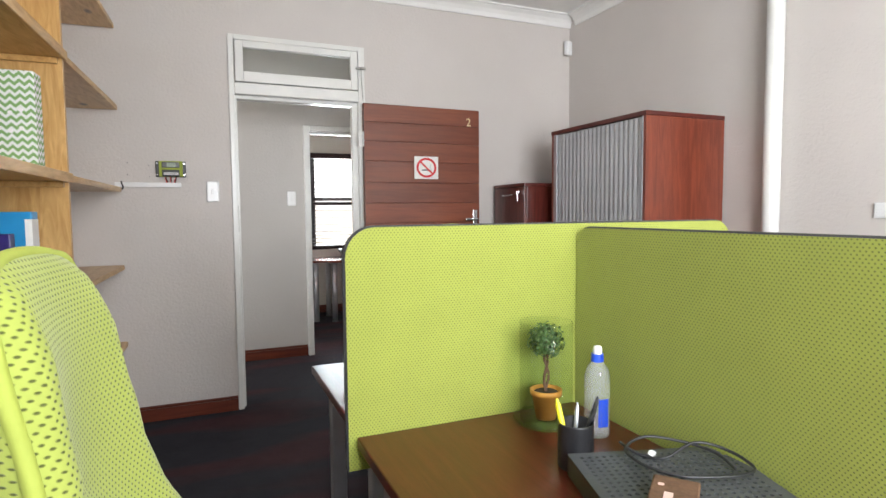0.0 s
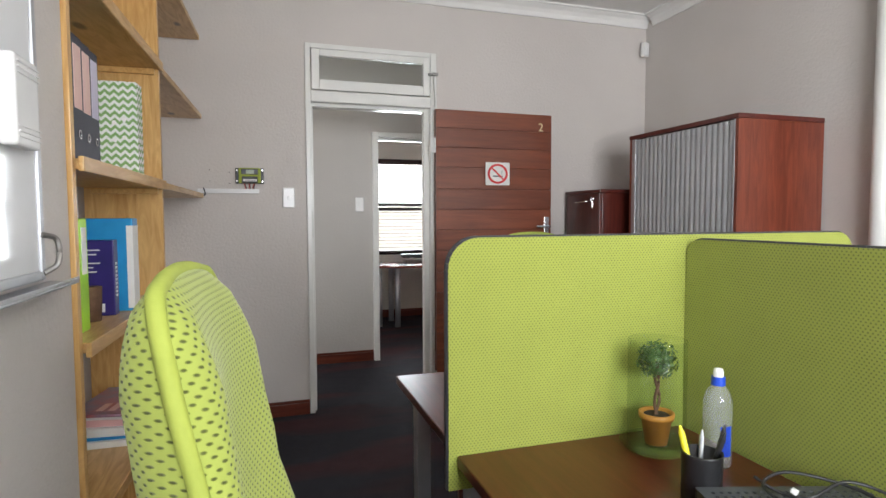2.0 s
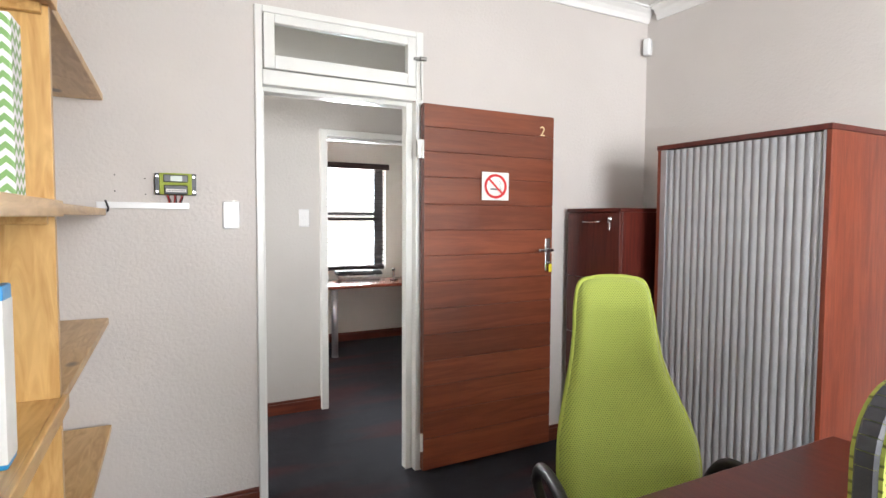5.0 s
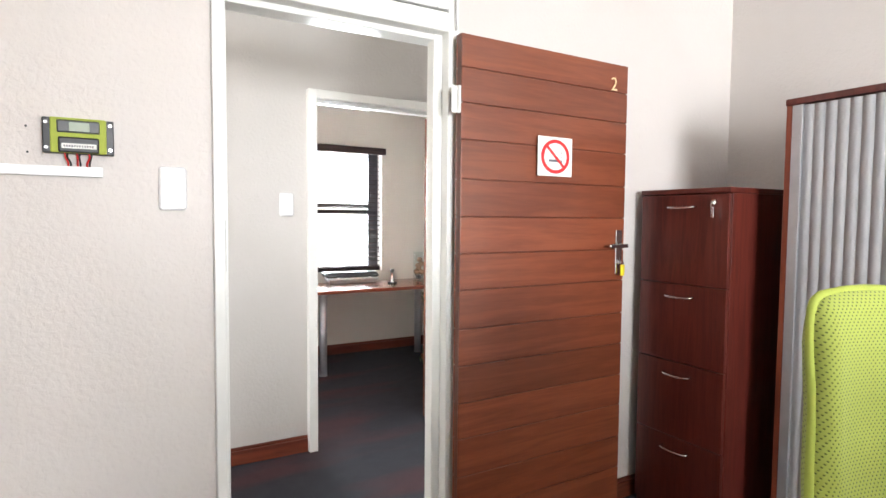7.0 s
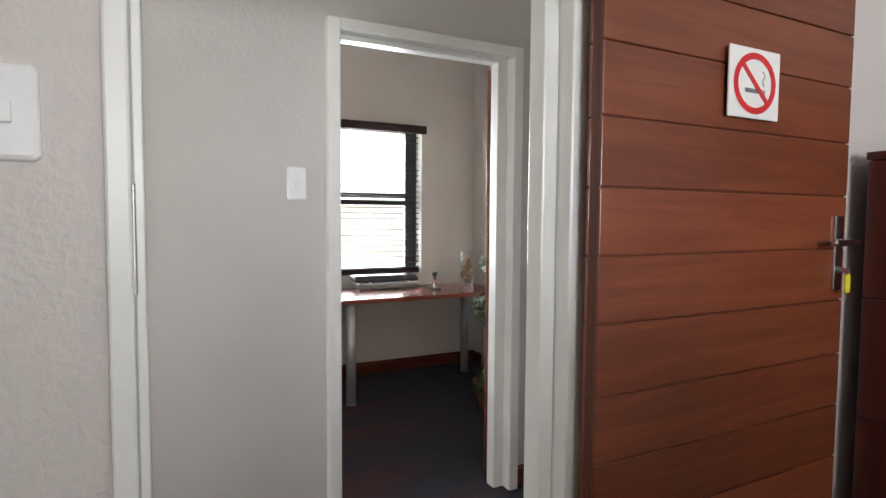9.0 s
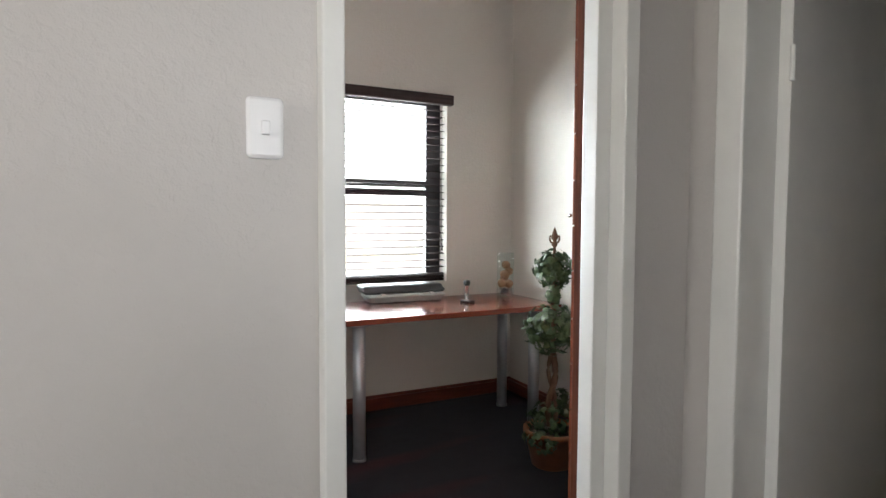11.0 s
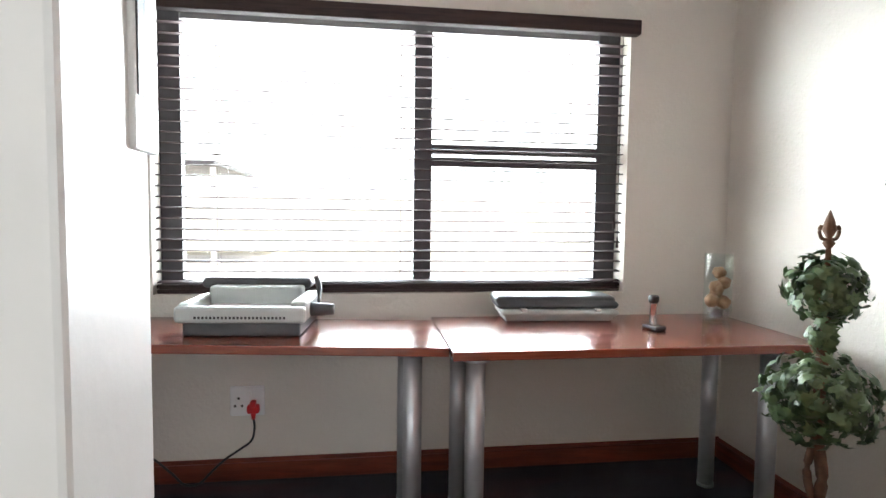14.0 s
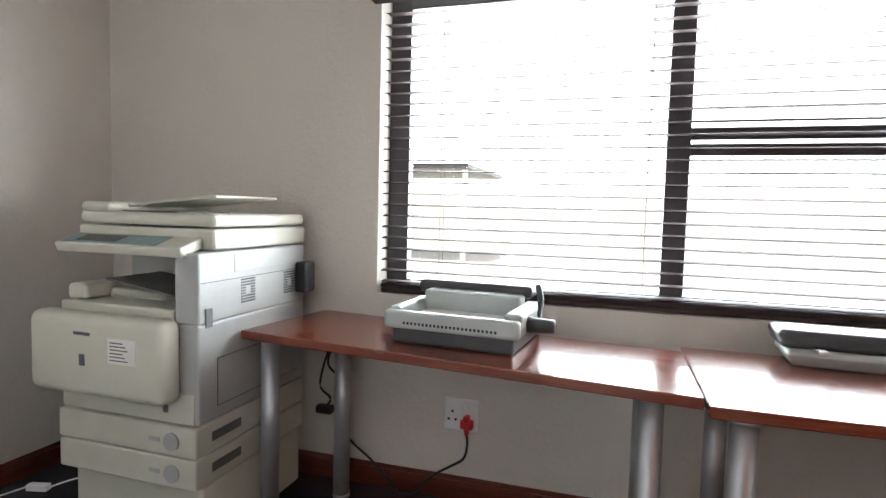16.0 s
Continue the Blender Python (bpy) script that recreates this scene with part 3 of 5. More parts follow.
# ---- plank doors ----
def lever(parent, m, key_mat):
    bm = bmesh.new()
    put_box(bm, -0.02, 0.02, -0.006, 0.0, -0.10, 0.10, 0.003, m=m)
    part("lock_plate", bm, M_CHROME, parent)
    bm = bmesh.new()
    put_cyl(bm, 0, 0, 0, 0.045, 0.009, seg=14, m=m @ pose(0, 0, 0.03, 90, 0, 0))
    put_box(bm, -0.105, 0.010, -0.055, -0.038, 0.021, 0.039, 0.007, 3, m=m)
    part("lever_handle", bm, M_CHROME, parent)
    bm = bmesh.new()
    put_cyl(bm, 0, 0, 0, 0.012, 0.010, seg=14, m=m @ pose(0, 0, -0.045, 90, 0, 0))
    put_box(bm, -0.002, 0.002, -0.034, -0.008, -0.052, -0.038, 0.001, m=m)
    part("key", bm, M_CHROME, parent)
    if key_mat:
        bm = bmesh.new()
        put_box(bm, -0.012, 0.012, -0.032, -0.026, -0.105, -0.055, 0.005, 3, m=m)
        part("key_tag", bm, key_mat, parent)


def hinge(parent, m):
    bm = bmesh.new()
    put_cyl(bm, 0, 0, -0.05, 0.05, 0.008, seg=14, m=m)
    put_box(bm, -0.032, 0.0, 0.001, 0.004, -0.05, 0.05, 0.001, m=m)
    for z in (-0.03, -0.01, 0.01, 0.03):
        put_box(bm, -0.0085, 0.0085, -0.0085, 0.0085, z - 0.001, z + 0.001, m=m)
    part("hinge", bm, M_WHITE, parent)


def plank_door(m, width, height, label, top_gap=0.0):
    """Leaf with its hinge at the local origin, running along +x, outer face towards -y."""
    d = group_at("door", m, label, "door")
    box_ob("core", (0.002, width - 0.002, 0.006, 0.036, 0.012, height), M_DOOR_EDGE, 0.002, d)
    cuts = [0.012, 0.19, 0.335, 0.485, 0.625, 0.77, 0.912, 1.062, 1.202, 1.342, 1.484, 1.632, 1.768, 1.899, height]
    for y0, y1 in ((0.0, 0.008), (0.034, 0.042)):
        for a, b in zip(cuts, cuts[1:]):
            bm = bmesh.new()
            put_box(bm, 0, width, y0, y1, -(b - a) / 2 + 0.0022, (b - a) / 2 - 0.0022, 0.0022, 2)
            p = part("plank", bm, M_DOOR, d)
            p.location = (0, 0, (a + b) / 2)
    return d


door1 = plank_door(pose(1.022, 3.742, 0.012, 0, 0, 0.8), 0.882, 2.024, "varnished red-brown plank door standing fully open against the wall")
lever(door1, pose(0.845, -0.0005, 1.19), M_YELLOW)
hinge(door1, pose(-0.003, 0.012, 1.78))
hinge(door1, pose(-0.003, 0.012, 0.17))

LEAF2 = math.degrees(math.atan2(0.66, 0.60))
door2 = plank_door(pose(1.650, 5.225, 0.006, 0, 0, LEAF2) @ pose(0, -0.042, 0), 0.80, 1.99, "varnished red-brown plank door opened into the copier room")
lever(door2, pose(0.765, 0.0425, 1.21, 0, 0, 180) @ Matrix.Scale(-1, 4, (1, 0, 0)), None)
lever(door2, pose(0.765, -0.0005, 1.21), M_RED)
hinge(door2, pose(-0.004, 0.0, 1.76))
hinge(door2, pose(-0.004, 0.0, 0.22))

d3 = group_at("door", pose(2.135, 4.905, 0.006, 0, 0, 4), "plain off-white painted door standing open", "door")
box_ob("leaf", (0.0, 0.78, -0.04, 0.0, 0.0, 1.99), M_WHITE, 0.003, d3)
bm = bmesh.new()
put_cyl(bm, -0.004, -0.045, 1.62, 1.72, 0.008, seg=12)
part("hinge", bm, M_WHITE, d3)
bm = bmesh.new()
put_box(bm, 2.75, 3.45, 4.0, 4.4, 0.0, 1.35, 0.006)
put_box(bm, 2.73, 3.47, 3.98, 4.42, 1.35, 1.385, 0.006)
tagged(part("pine_cupboard", bm, M_PINE_Z), "pale pine cupboard in the side room", "cupboard")


# ---- writing helper ----
def lettering(text, size, mat, m, parent=None, name="lettering"):
    cu = bpy.data.curves.new(name, "FONT")
    cu.body, cu.size, cu.extrude, cu.align_x, cu.align_y = text, size, 0.0012, "CENTER", "CENTER"
    tmp = bpy.data.objects.new(name, cu)
    me = bpy.data.meshes.new_from_object(tmp)
    bpy.data.objects.remove(tmp)
    me.materials.append(mat)
    ob = new(name, me)
    ob.parent = parent
    ob.matrix_basis = m
    return ob


num = lettering("2", 0.082, M_BRASS, pose(0.793, -0.004, 1.93, 90, 0, 0), door1, "door_number")

sign = group_at("no_smoking_sign", pose(1.378 + 0.095, 3.7405, 1.605, 0, 0, 0.8), "square white no-smoking sign with a red ring", "sign")
box_ob("plate", (-0.092, 0.092, -0.006, -0.001, -0.080, 0.080), M_PAPER, 0.002, sign)
bm = bmesh.new()
seg = 40
r0, r1 = 0.055, 0.070
ra = [bm.verts.new((r0 * 1.1 * math.cos(2 * math.pi * i / seg), -0.0068, r0 * math.sin(2 * math.pi * i / seg))) for i in range(seg)]
rb = [bm.verts.new((r1 * 1.1 * math.cos(2 * math.pi * i / seg), -0.0068, r1 * math.sin(2 * math.pi * i / seg))) for i in range(seg)]
for i in range(seg):
    bm.faces.new((ra[i], ra[(i + 1) % seg], rb[(i + 1) % seg], rb[i]))
put_box(bm, -0.064, 0.064, -0.0072, -0.0064, -0.006, 0.006, m=pose(0, 0, 0, 0, 42, 0))
part("ring", bm, M_RED, sign)
bm = bmesh.new()
put_box(bm, -0.035, 0.028, -0.0066, -0.0062, -0.022, -0.012)
put_box(bm, 0.031, 0.037, -0.0066, -0.0062, -0.022, -0.012)
put_tube(bm, [(0.034, -0.0062, -0.005), (0.028, -0.0062, 0.008), (0.036, -0.0062, 0.02), (0.026, -0.0062, 0.03)], 0.0012, 5)
part("cigarette", bm, M_INK, sign)


# ---- window of the copier room ----
win = group_at("window_1", pose(0, 0, 0), "dark steel window with three panes", "window", kind="structure")
bm = bmesh.new()
FY0, FY1 = 7.348, 7.395
put_box(bm, WX0, 0.232, FY0, FY1, WZ0, WZ1, 0.003)
put_box(bm, 2.120, WX1, FY0, FY1, WZ0, WZ1, 0.003)
put_box(bm, 0.232, 2.120, FY0, FY1, WZ0, 0.866, 0.003)
put_box(bm, 0.232, 2.120, FY0, FY1, 1.990, WZ1, 0.003)
put_box(bm, 1.243, 1.326, FY0 - 0.006, FY1 + 0.004, 0.866, 1.990, 0.003)
put_box(bm, 1.326, 2.120, FY0 - 0.004, FY1 + 0.002, 1.384, 1.428, 0.003)
put_box(bm, 1.326, 2.120, FY0 - 0.004, FY1 + 0.002, 1.442, 1.487, 0.003)
part("frame", bm, M_STEELWIN, win)
for x0, x1, z0, z1 in ((0.228, 1.246, 0.862, 1.994), (1.323, 2.124, 0.862, 1.388), (1.323, 2.124, 1.424, 1.994)):
    p = box_ob("pane", (x0, x1, 7.372, 7.376, z0, z1), M_GLASS, 0, win)
    p.visible_shadow = False

BY = YW + 0.048                  # hanging plane of the blind
BXC, BXH = 1.183, 1.034          # middle and half width of its slats
blind = group_at("venetian_blind", pose(0, 0, 0), "dark stained venetian blind lowered with open slats", "blind")
box_ob("head_rail", (0.115, 2.248, YW - 0.055, YW - 0.004, 1.980, 2.044), M_BLIND, 0.004, blind)
box_ob("bottom_rail", (BXC - BXH, BXC + BXH, BY - 0.025, BY + 0.025, 0.814, 0.832), M_BLIND, 0.004, blind)
bm = bmesh.new()
n = 7
arc = [2 * k / (n - 1) - 1 for k in range(n)]
rows_top = [bm.verts.new((sx * BXH, 0.025 * a, 0.0035 * (1 - a * a) + 0.0012)) for sx in (-1, 1) for a in arc]
rows_bot = [bm.verts.new((sx * BXH, 0.025 * a, 0.0035 * (1 - a * a) - 0.0012)) for sx in (-1, 1) for a in arc]
for k in range(n - 1):
    bm.faces.new((rows_top[k], rows_top[n + k], rows_top[n + k + 1], rows_top[k + 1]))
    bm.faces.new((rows_bot[k], rows_bot[k + 1], rows_bot[n + k + 1], rows_bot[n + k]))
bm.faces.new((rows_top[0], rows_bot[0], rows_bot[n], rows_top[n]))
bm.faces.new((rows_top[n - 1], rows_top[2 * n - 1], rows_bot[2 * n - 1], rows_bot[n - 1]))
slat_mesh = mesh_of(bm, "slat", M_BLIND)
for i in range(25):
    s = new("slat", slat_mesh)
    s.parent = blind
    s.location, s.rotation_euler = (BXC + random.uniform(-0.002, 0.002), BY, 0.862 + i * 0.0455), (radians(4.0 + random.uniform(-1.5, 1.5)), 0, radians(random.uniform(-0.08, 0.08)))
for i in range(5):
    s = new("slat", slat_mesh)
    s.parent = blind
    s.location, s.rotation_euler = (BXC, BY, 0.836 + i * 0.0032), (0, 0, 0)
bm = bmesh.new()
for x in (0.40, 1.18, 1.96):
    for dy in (-0.026, 0.026):
        put_tube(bm, [(x, BY + dy, 0.832), (x, BY + dy, 1.4), (x, BY + dy, 1.985)], 0.0010, 5)
put_tube(bm, [(2.165, YW - 0.012, 1.985), (2.168, YW - 0.012, 1.5), (2.165, YW - 0.012, 1.15)], 0.0014, 5)
put_tube(bm, [(2.182, YW - 0.012, 1.985), (2.179, YW - 0.012, 1.5), (2.183, YW - 0.012, 1.06)], 0.0014, 5)
put_cyl(bm, 2.165, YW - 0.012, 1.11, 1.16, 0.007, 0.003, 10)
put_cyl(bm, 2.183, YW - 0.012, 1.02, 1.07, 0.007, 0.003, 10)
tagged(part("cord", bm, M_BLIND, blind), kind="stuff")

win2 = group_at("window_2", pose(0, 0, 0), "white framed window behind the desks", "window", kind="structure")
bm = bmesh.new()
for b in ((-0.10, -0.04, 0.95, 2.25), (1.54, 1.60, 0.95, 2.25), (-0.04, 1.54, 0.95, 1.01), (-0.04, 1.54, 2.19, 2.25), (0.72, 0.78, 1.01, 2.19)):
    put_box(bm, b[0], b[1], YB - 0.10, YB - 0.05, b[2], b[3], 0.003)
part("frame", bm, M_WHITE, win2)
p = box_ob("pane", (-0.05, 1.55, YB - 0.077, YB - 0.073, 1.0, 2.2), M_GLASS, 0, win2)
p.visible_shadow = False

# ---- outside ----
tagged(box_ob("ground", (-600, 600, -600, 600, -0.30, -0.20), M_GRASS, 0), "pale dry ground outside", "ground", kind="structure")
tagged(box_ob("pavement", (-20, 20, 7.4, 22, -0.199, -0.15), M_PAVE, 0), "pale paved yard outside the window", "pavement", kind="structure")
tagged(box_ob("backdrop", (-150, 150, 80, 80.5, -0.2, 90), M_SKYGLOW, 0), "bright hazy white sky", "sky", kind="structure")
house = group_at("carport", pose(-6.5, 21, -0.15), "pale carport with a flat dark roof across the yard", "carport")
box_ob("roof", (-4, 4, -2.2, 2.5, 2.37, 2.50), M_STEELWIN, 0.02, house)
for x in (-3.9, 0, 3.9):
    box_ob("post", (x - 0.06, x + 0.06, -2.1, -1.98, 0, 2.35), M_FACADE, 0.01, house)
tagged(box_ob("boundary_wall", (-25, 25, 25, 25.25, -0.2, 1.9), M_FACADE, 0.01), "pale plastered boundary wall across the yard", "wall", kind="structure")


# ---- wall fittings ----
def light_switch(m, w, h, label):
    s = group_at("light_switch", m, label, "switch", "light switches")
    bm = bmesh.new()
    rings = []
    for y, inset in ((0.0, 0.0), (-0.005, 0.0), (-0.009, 0.0025), (-0.012, 0.008)):
        ring = []
        for k in range(24):
            a = 2 * math.pi * (k + 0.5) / 24
            cx = (w / 2 - 0.012) * (1 if math.cos(a) > 0 else -1)
            cz = (h / 2 - 0.012) * (1 if math.sin(a) > 0 else -1)
            ring.append(bm.verts.new((cx + (0.012 - inset) * math.cos(a), y, cz + (0.012 - inset) * math.sin(a))))
        rings.append(ring)
    for lo, hi in zip(rings, rings[1:]):
        for k in range(24):
            bm.faces.new((lo[k], lo[(k + 1) % 24], hi[(k + 1) % 24], hi[k]))
    bm.faces.new(rings[-1])
    bmesh.ops.recalc_face_normals(bm, faces=bm.faces)
    part("plate", bm, M_PLASTIC_W, s)
    box_ob("rocker", (-0.009, 0.009, -0.019, -0.013, -0.016, 0.014), M_PLASTIC_W, 0.003, s, 3)


light_switch(pose(0.052, YD, 1.430), 0.078, 0.132, "white light switch on the grey wall")
light_switch(pose(0.714, YQ, 1.417), 0.077, 0.130, "white light switch on the passage wall")

reg = group_at("charge_controller", pose(-0.183, YD, 1.565), "green and black solar charge controller with a display", "controller")
box_ob("case", (-0.084, 0.084, -0.030, 0, -0.048, 0.048), M_BLACK, 0.003, reg)
bm = bmesh.new()
put_box(bm, -0.066, 0.066, -0.036, -0.002, -0.047, 0.049, 0.004)
part("cover", bm, M_PIPING, reg)
box_ob("display_surround", (-0.050, 0.050, -0.0385, -0.034, 0.008, 0.042), M_BIND_D, 0.004, reg)
box_ob("display", (-0.022, 0.026, -0.0400, -0.037, 0.012, 0.037), M_LCD, 0.001, reg)
box_ob("terminal_cover", (-0.048, 0.048, -0.0395, -0.034, -0.046, -0.004), M_BLACK, 0.004, reg)
box_ob("label_strip", (-0.040, 0.042, -0.0415, -0.039, -0.035, -0.021), M_PAPER, 0.001, reg)
bm = bmesh.new()
for k in range(12):
    put_box(bm, -0.035 + k * 0.006, -0.0315 + k * 0.006, -0.0422, -0.0414, -0.031, -0.026)
part("label_print", bm, M_INK, reg)
for sx in (-1, 1):
    for sz in (-0.034, 0.034):
        bm = bmesh.new()
        put_cyl(bm, 0, 0, 0, 0.004, 0.005, seg=10, m=pose(sx * 0.075, -0.030, sz, 90, 0, 0))
        part("screw", bm, M_CHROME, reg)
for k, x in enumerate((-0.034, -0.026, -0.006, 0.002, 0.022, 0.030)):
    bm = bmesh.new()
    put_tube(bm, [(x, -0.026, -0.046), (x + 0.002 * (-1) ** k, -0.026, -0.058), (x * 0.8, -0.016, -0.072), (x * 0.8, -0.010, -0.084)], 0.0024, 6)
    part("wire", bm, M_BLACK if k % 2 else M_RED, reg)
bm = bmesh.new()
put_box(bm, -0.49, -0.128, YD - 0.018, YD, 1.455, 1.483, 0.002)
tagged(part("cable_trunking", bm, M_PLASTIC_W), "white plastic cable trunking on the wall", "trunking")
bm = bmesh.new()
put_tube(bm, [(-0.455, YD - 0.012, 1.488), (-0.45, YD - 0.03, 1.475), (-0.445, YD - 0.022, 1.455), (-0.45, YD - 0.02, 1.44)], 0.004, 6)
tagged(part("loose_wire", bm, M_BLACK), "short dark loose wire at the trunking", "wire")
bm = bmesh.new()
for x, z in ((-0.305, 1.588), (-0.303, 1.518), (-0.42, 1.60), (-0.42, 1.53)):
    put_cyl(bm, 0, 0, 0, 0.003, 0.0032, seg=8, m=pose(x, YD + 0.0015, z, 90, 0, 0))
tagged(part("screw_holes", bm, M_BLACK), "small dark screw holes in the wall", "holes", kind="stuff")

det = group_at("motion_detector_box", pose(2.70, YD - 0.0, 2.58, 0, 0, 20), "small white alarm sensor in the corner", "sensor")
bm = bmesh.new()
put_box(bm, -0.030, 0.030, -0.07, -0.025, -0.055, 0.055, 0.010, 3)
part("housing", bm, M_PLASTIC_W, det, True)
box_ob("lens", (-0.020, 0.020, -0.074, -0.066, -0.035, 0.005), M_PLASTIC_W, 0.004, det)

bm = bmesh.new()
put_cyl(bm, 2.705, 1.985, 0.0, CEIL, 0.042, seg=28)
tagged(part("vertical_pipe", bm, M_WHITE, None, True), "white painted vertical pipe against the wall", "pipe")
sk = group_at("wall_socket", pose(XR, 1.47, 1.28, 0, 0, -90), "white wall plate with louvres", "wall plate")
box_ob("plate", (-0.05, 0.05, -0.012, 0, -0.035, 0.035), M_PLASTIC_W, 0.004, sk)
for k in range(5):
    box_ob("louvre", (-0.04, 0.04, -0.016, -0.010, -0.026 + k * 0.012, -0.020 + k * 0.012), M_PLASTIC_W, 0.001, sk)

# ---- whiteboard ----
wb = group_at("whiteboard", pose(-0.555, 0.62, 0), "glossy whiteboard with an aluminium frame and pen tray", "whiteboard")
box_ob("panel", (0.001, 0.012, -0.80, 0.775, 1.195, 2.15), M_BOARD, 0.001, wb)
bm = bmesh.new()
put_box(bm, 0.001, 0.018, 0.775, 0.795, 1.175, 2.17, 0.004)
put_box(bm, 0.001, 0.018, -0.82, -0.80, 1.175, 2.17, 0.004)
put_box(bm, 0.001, 0.018, -0.80, 0.775, 2.15, 2.17, 0.004)
put_box(bm, 0.001, 0.018, -0.80, 0.775, 1.175, 1.195, 0.004)
part("rim", bm, M_SILVER, wb)
bm = bmesh.new()
put_box(bm, 0.001, 0.060, -0.78, 0.86, 1.160, 1.166, 0.002)
put_box(bm, 0.055, 0.060, -0.78, 0.86, 1.166, 1.174, 0.001)
part("pen_tray", bm, M_SILVER, wb)
bm = bmesh.new()
put_tube(bm, [(0.018, 0.775, 1.27), (0.035, 0.80, 1.262), (0.040, 0.805, 1.235), (0.036, 0.80, 1.205), (0.018, 0.78, 1.19)], 0.006, 8)
part("corner_clip", bm, M_GALV, wb)
wbx = group_at("wall_unit", pose(-0.543, 1.285, 1.52), "white ribbed plastic box stuck on the whiteboard", "plastic box")
box_ob("case", (0.0, 0.030, -0.055, 0.055, -0.085, 0.080), M_PLASTIC_W, 0.006, wbx, 3)
bm = bmesh.new()
for z in (-0.070, -0.060, -0.050, 0.045, 0.055, 0.065):
    put_box(bm, 0.004, 0.0325, -0.045, 0.0565, z, z + 0.003, 0.001)
tagged(part("ribs", bm, M_PLASTIC_W, wbx), kind="stuff")

# ---- bookshelf ----
SH = pose(-0.498, 2.62, 0, 0, 0, -2.1)
shelf = group_at("bookshelf", SH, "pale knotty pine built-in shelves in an alcove", "shelf")
box_ob("upright", (-0.285, 0.0, -0.012, 0.014, 0.0, 2.80), M_PINE_Z, 0.002, shelf)
box_ob("upright", (-0.285, -0.01, -0.985, -0.960, 0.0, 2.80), M_PINE_Z, 0.002, shelf)
SHELF_Z = [0.065, 0.495, 0.960, 1.425, 1.905, 2.375]
for z in SHELF_Z:
    box_ob("board", (-0.285, 0.002, -0.960, -0.0125, z, z + 0.028), M_PINE, 0.003, shelf)
    box_ob("board", (-0.280, 0.002, 0.0145, 1.17, z, z + 0.028), M_PINE, 0.003, shelf)
    box_ob("lipping", (0.0025, 0.016, -0.985, 0.004, z - 0.006, z + 0.032), M_PINE, 0.003, shelf)
    box_ob("batten", (-0.255, -0.012, -0.034, -0.0125, z - 0.024, z - 0.001), M_PINE, 0.002, shelf)


def arch_file(m, w, label, mats, spine_label):
    """Lever-arch file; the spine faces local +x."""
    a = group_at("lever_arch_file", m, label, "file", "files on the shelves")
    box_ob("cover", (-0.26, 0.0, -w / 2, w / 2, 0, 0.315), mats, 0.003, a)
    box_ob("paper_block", (-0.255, -0.012, -w / 2 + 0.004, w / 2 - 0.004, 0.302, 0.3165), M_PAPER, 0.001, a)
    box_ob("spine_label", (-0.001, 0.0012, -w * 0.36, w * 0.36, 0.13, 0.29), spine_label, 0, a)
    bm = bmesh.new()
    prof = [(0.008, 0), (0.008, 0.003), (0.012, 0.003), (0.012, 0)]
    put_lathe(bm, prof, 16, pose(0.0, 0, 0.065, 90, 0, 90))
    part("finger_ring", bm, M_CHROME, a)


zt = 1.453
for k, (y, lab) in enumerate(((-0.91, M_PEACH), (-0.83, M_PEACH), (-0.75, M_LILAC))):
    arch_file(SH @ pose(-0.015 - 0.004 * k, y, zt), 0.074, "dark blue lever-arch file with a spine label", M_DKBLUE, lab)
cf = group_at("magazine_box", SH @ pose(0.004, -0.30, zt), "green and white zigzag storage box", "box")
box_ob("body", (-0.265, 0.0, -0.10, -0.02, 0.0, 0.315), M_CHEV, 0.003, cf)
bm = bmesh.new()
for z in (0.115, 0.175):
    put_cyl(bm, 0, 0, 0, 0.003, 0.007, seg=12, m=pose(-0.07, -0.1005, z, 90, 0, 0))
    put_cyl(bm, 0, 0, 0, 0.003, 0.007, seg=12, m=pose(-0.04, -0.1005, z + 0.01, 90, 0, 0))
tagged(part("rivet", bm, M_PAPER, cf), kind="stuff")
z4 = 0.988
bf = group_at("blue_folder", SH @ pose(0.0, -0.42, z4), "bright blue plastic folder standing upright", "folder")
box_ob("cover", (-0.27, -0.012, -0.02, 0.045, 0, 0.315), M_CYAN, 0.004, bf)
box_ob("spine_strip", (-0.032, -0.0115, -0.0215, 0.0465, 0.01, 0.29), M_PAPER, 0.001, bf)
nb = group_at("book", SH @ pose(-0.048, -0.53, z4), "dark navy book with small white print", "book")
box_ob("cover", (-0.20, 0, 0, 0.045, 0, 0.245), M_NAVY, 0.003, nb)
bm = bmesh.new()
for k, wd in enumerate((0.06, 0.11, 0.10, 0.05, 0.11, 0.09, 0.10)):
    put_box(bm, -0.15, -0.15 + wd, -0.0012, 0.0, 0.225 - 0.014 * k, 0.229 - 0.014 * k)
put_box(bm, -0.065, -0.03, -0.0012, 0.0, 0.012, 0.040)
for k in range(9):
    put_box(bm, -0.0005, 0.0012, 0.014, 0.030, 0.06 + 0.013 * k, 0.068 + 0.013 * k)
tagged(part("printed_text", bm, M_PAPER, nb), kind="stuff")
bm = bmesh.new()
put_cyl(bm, 0, 0, 0, 0.105, 0.036, 0.04, 20)
cup = tagged(part("wooden_cup", bm, M_STEM, None, True), "small brown cup on the shelf", "cup")
cup.matrix_basis = SH @ pose(-0.10, -0.62, z4)
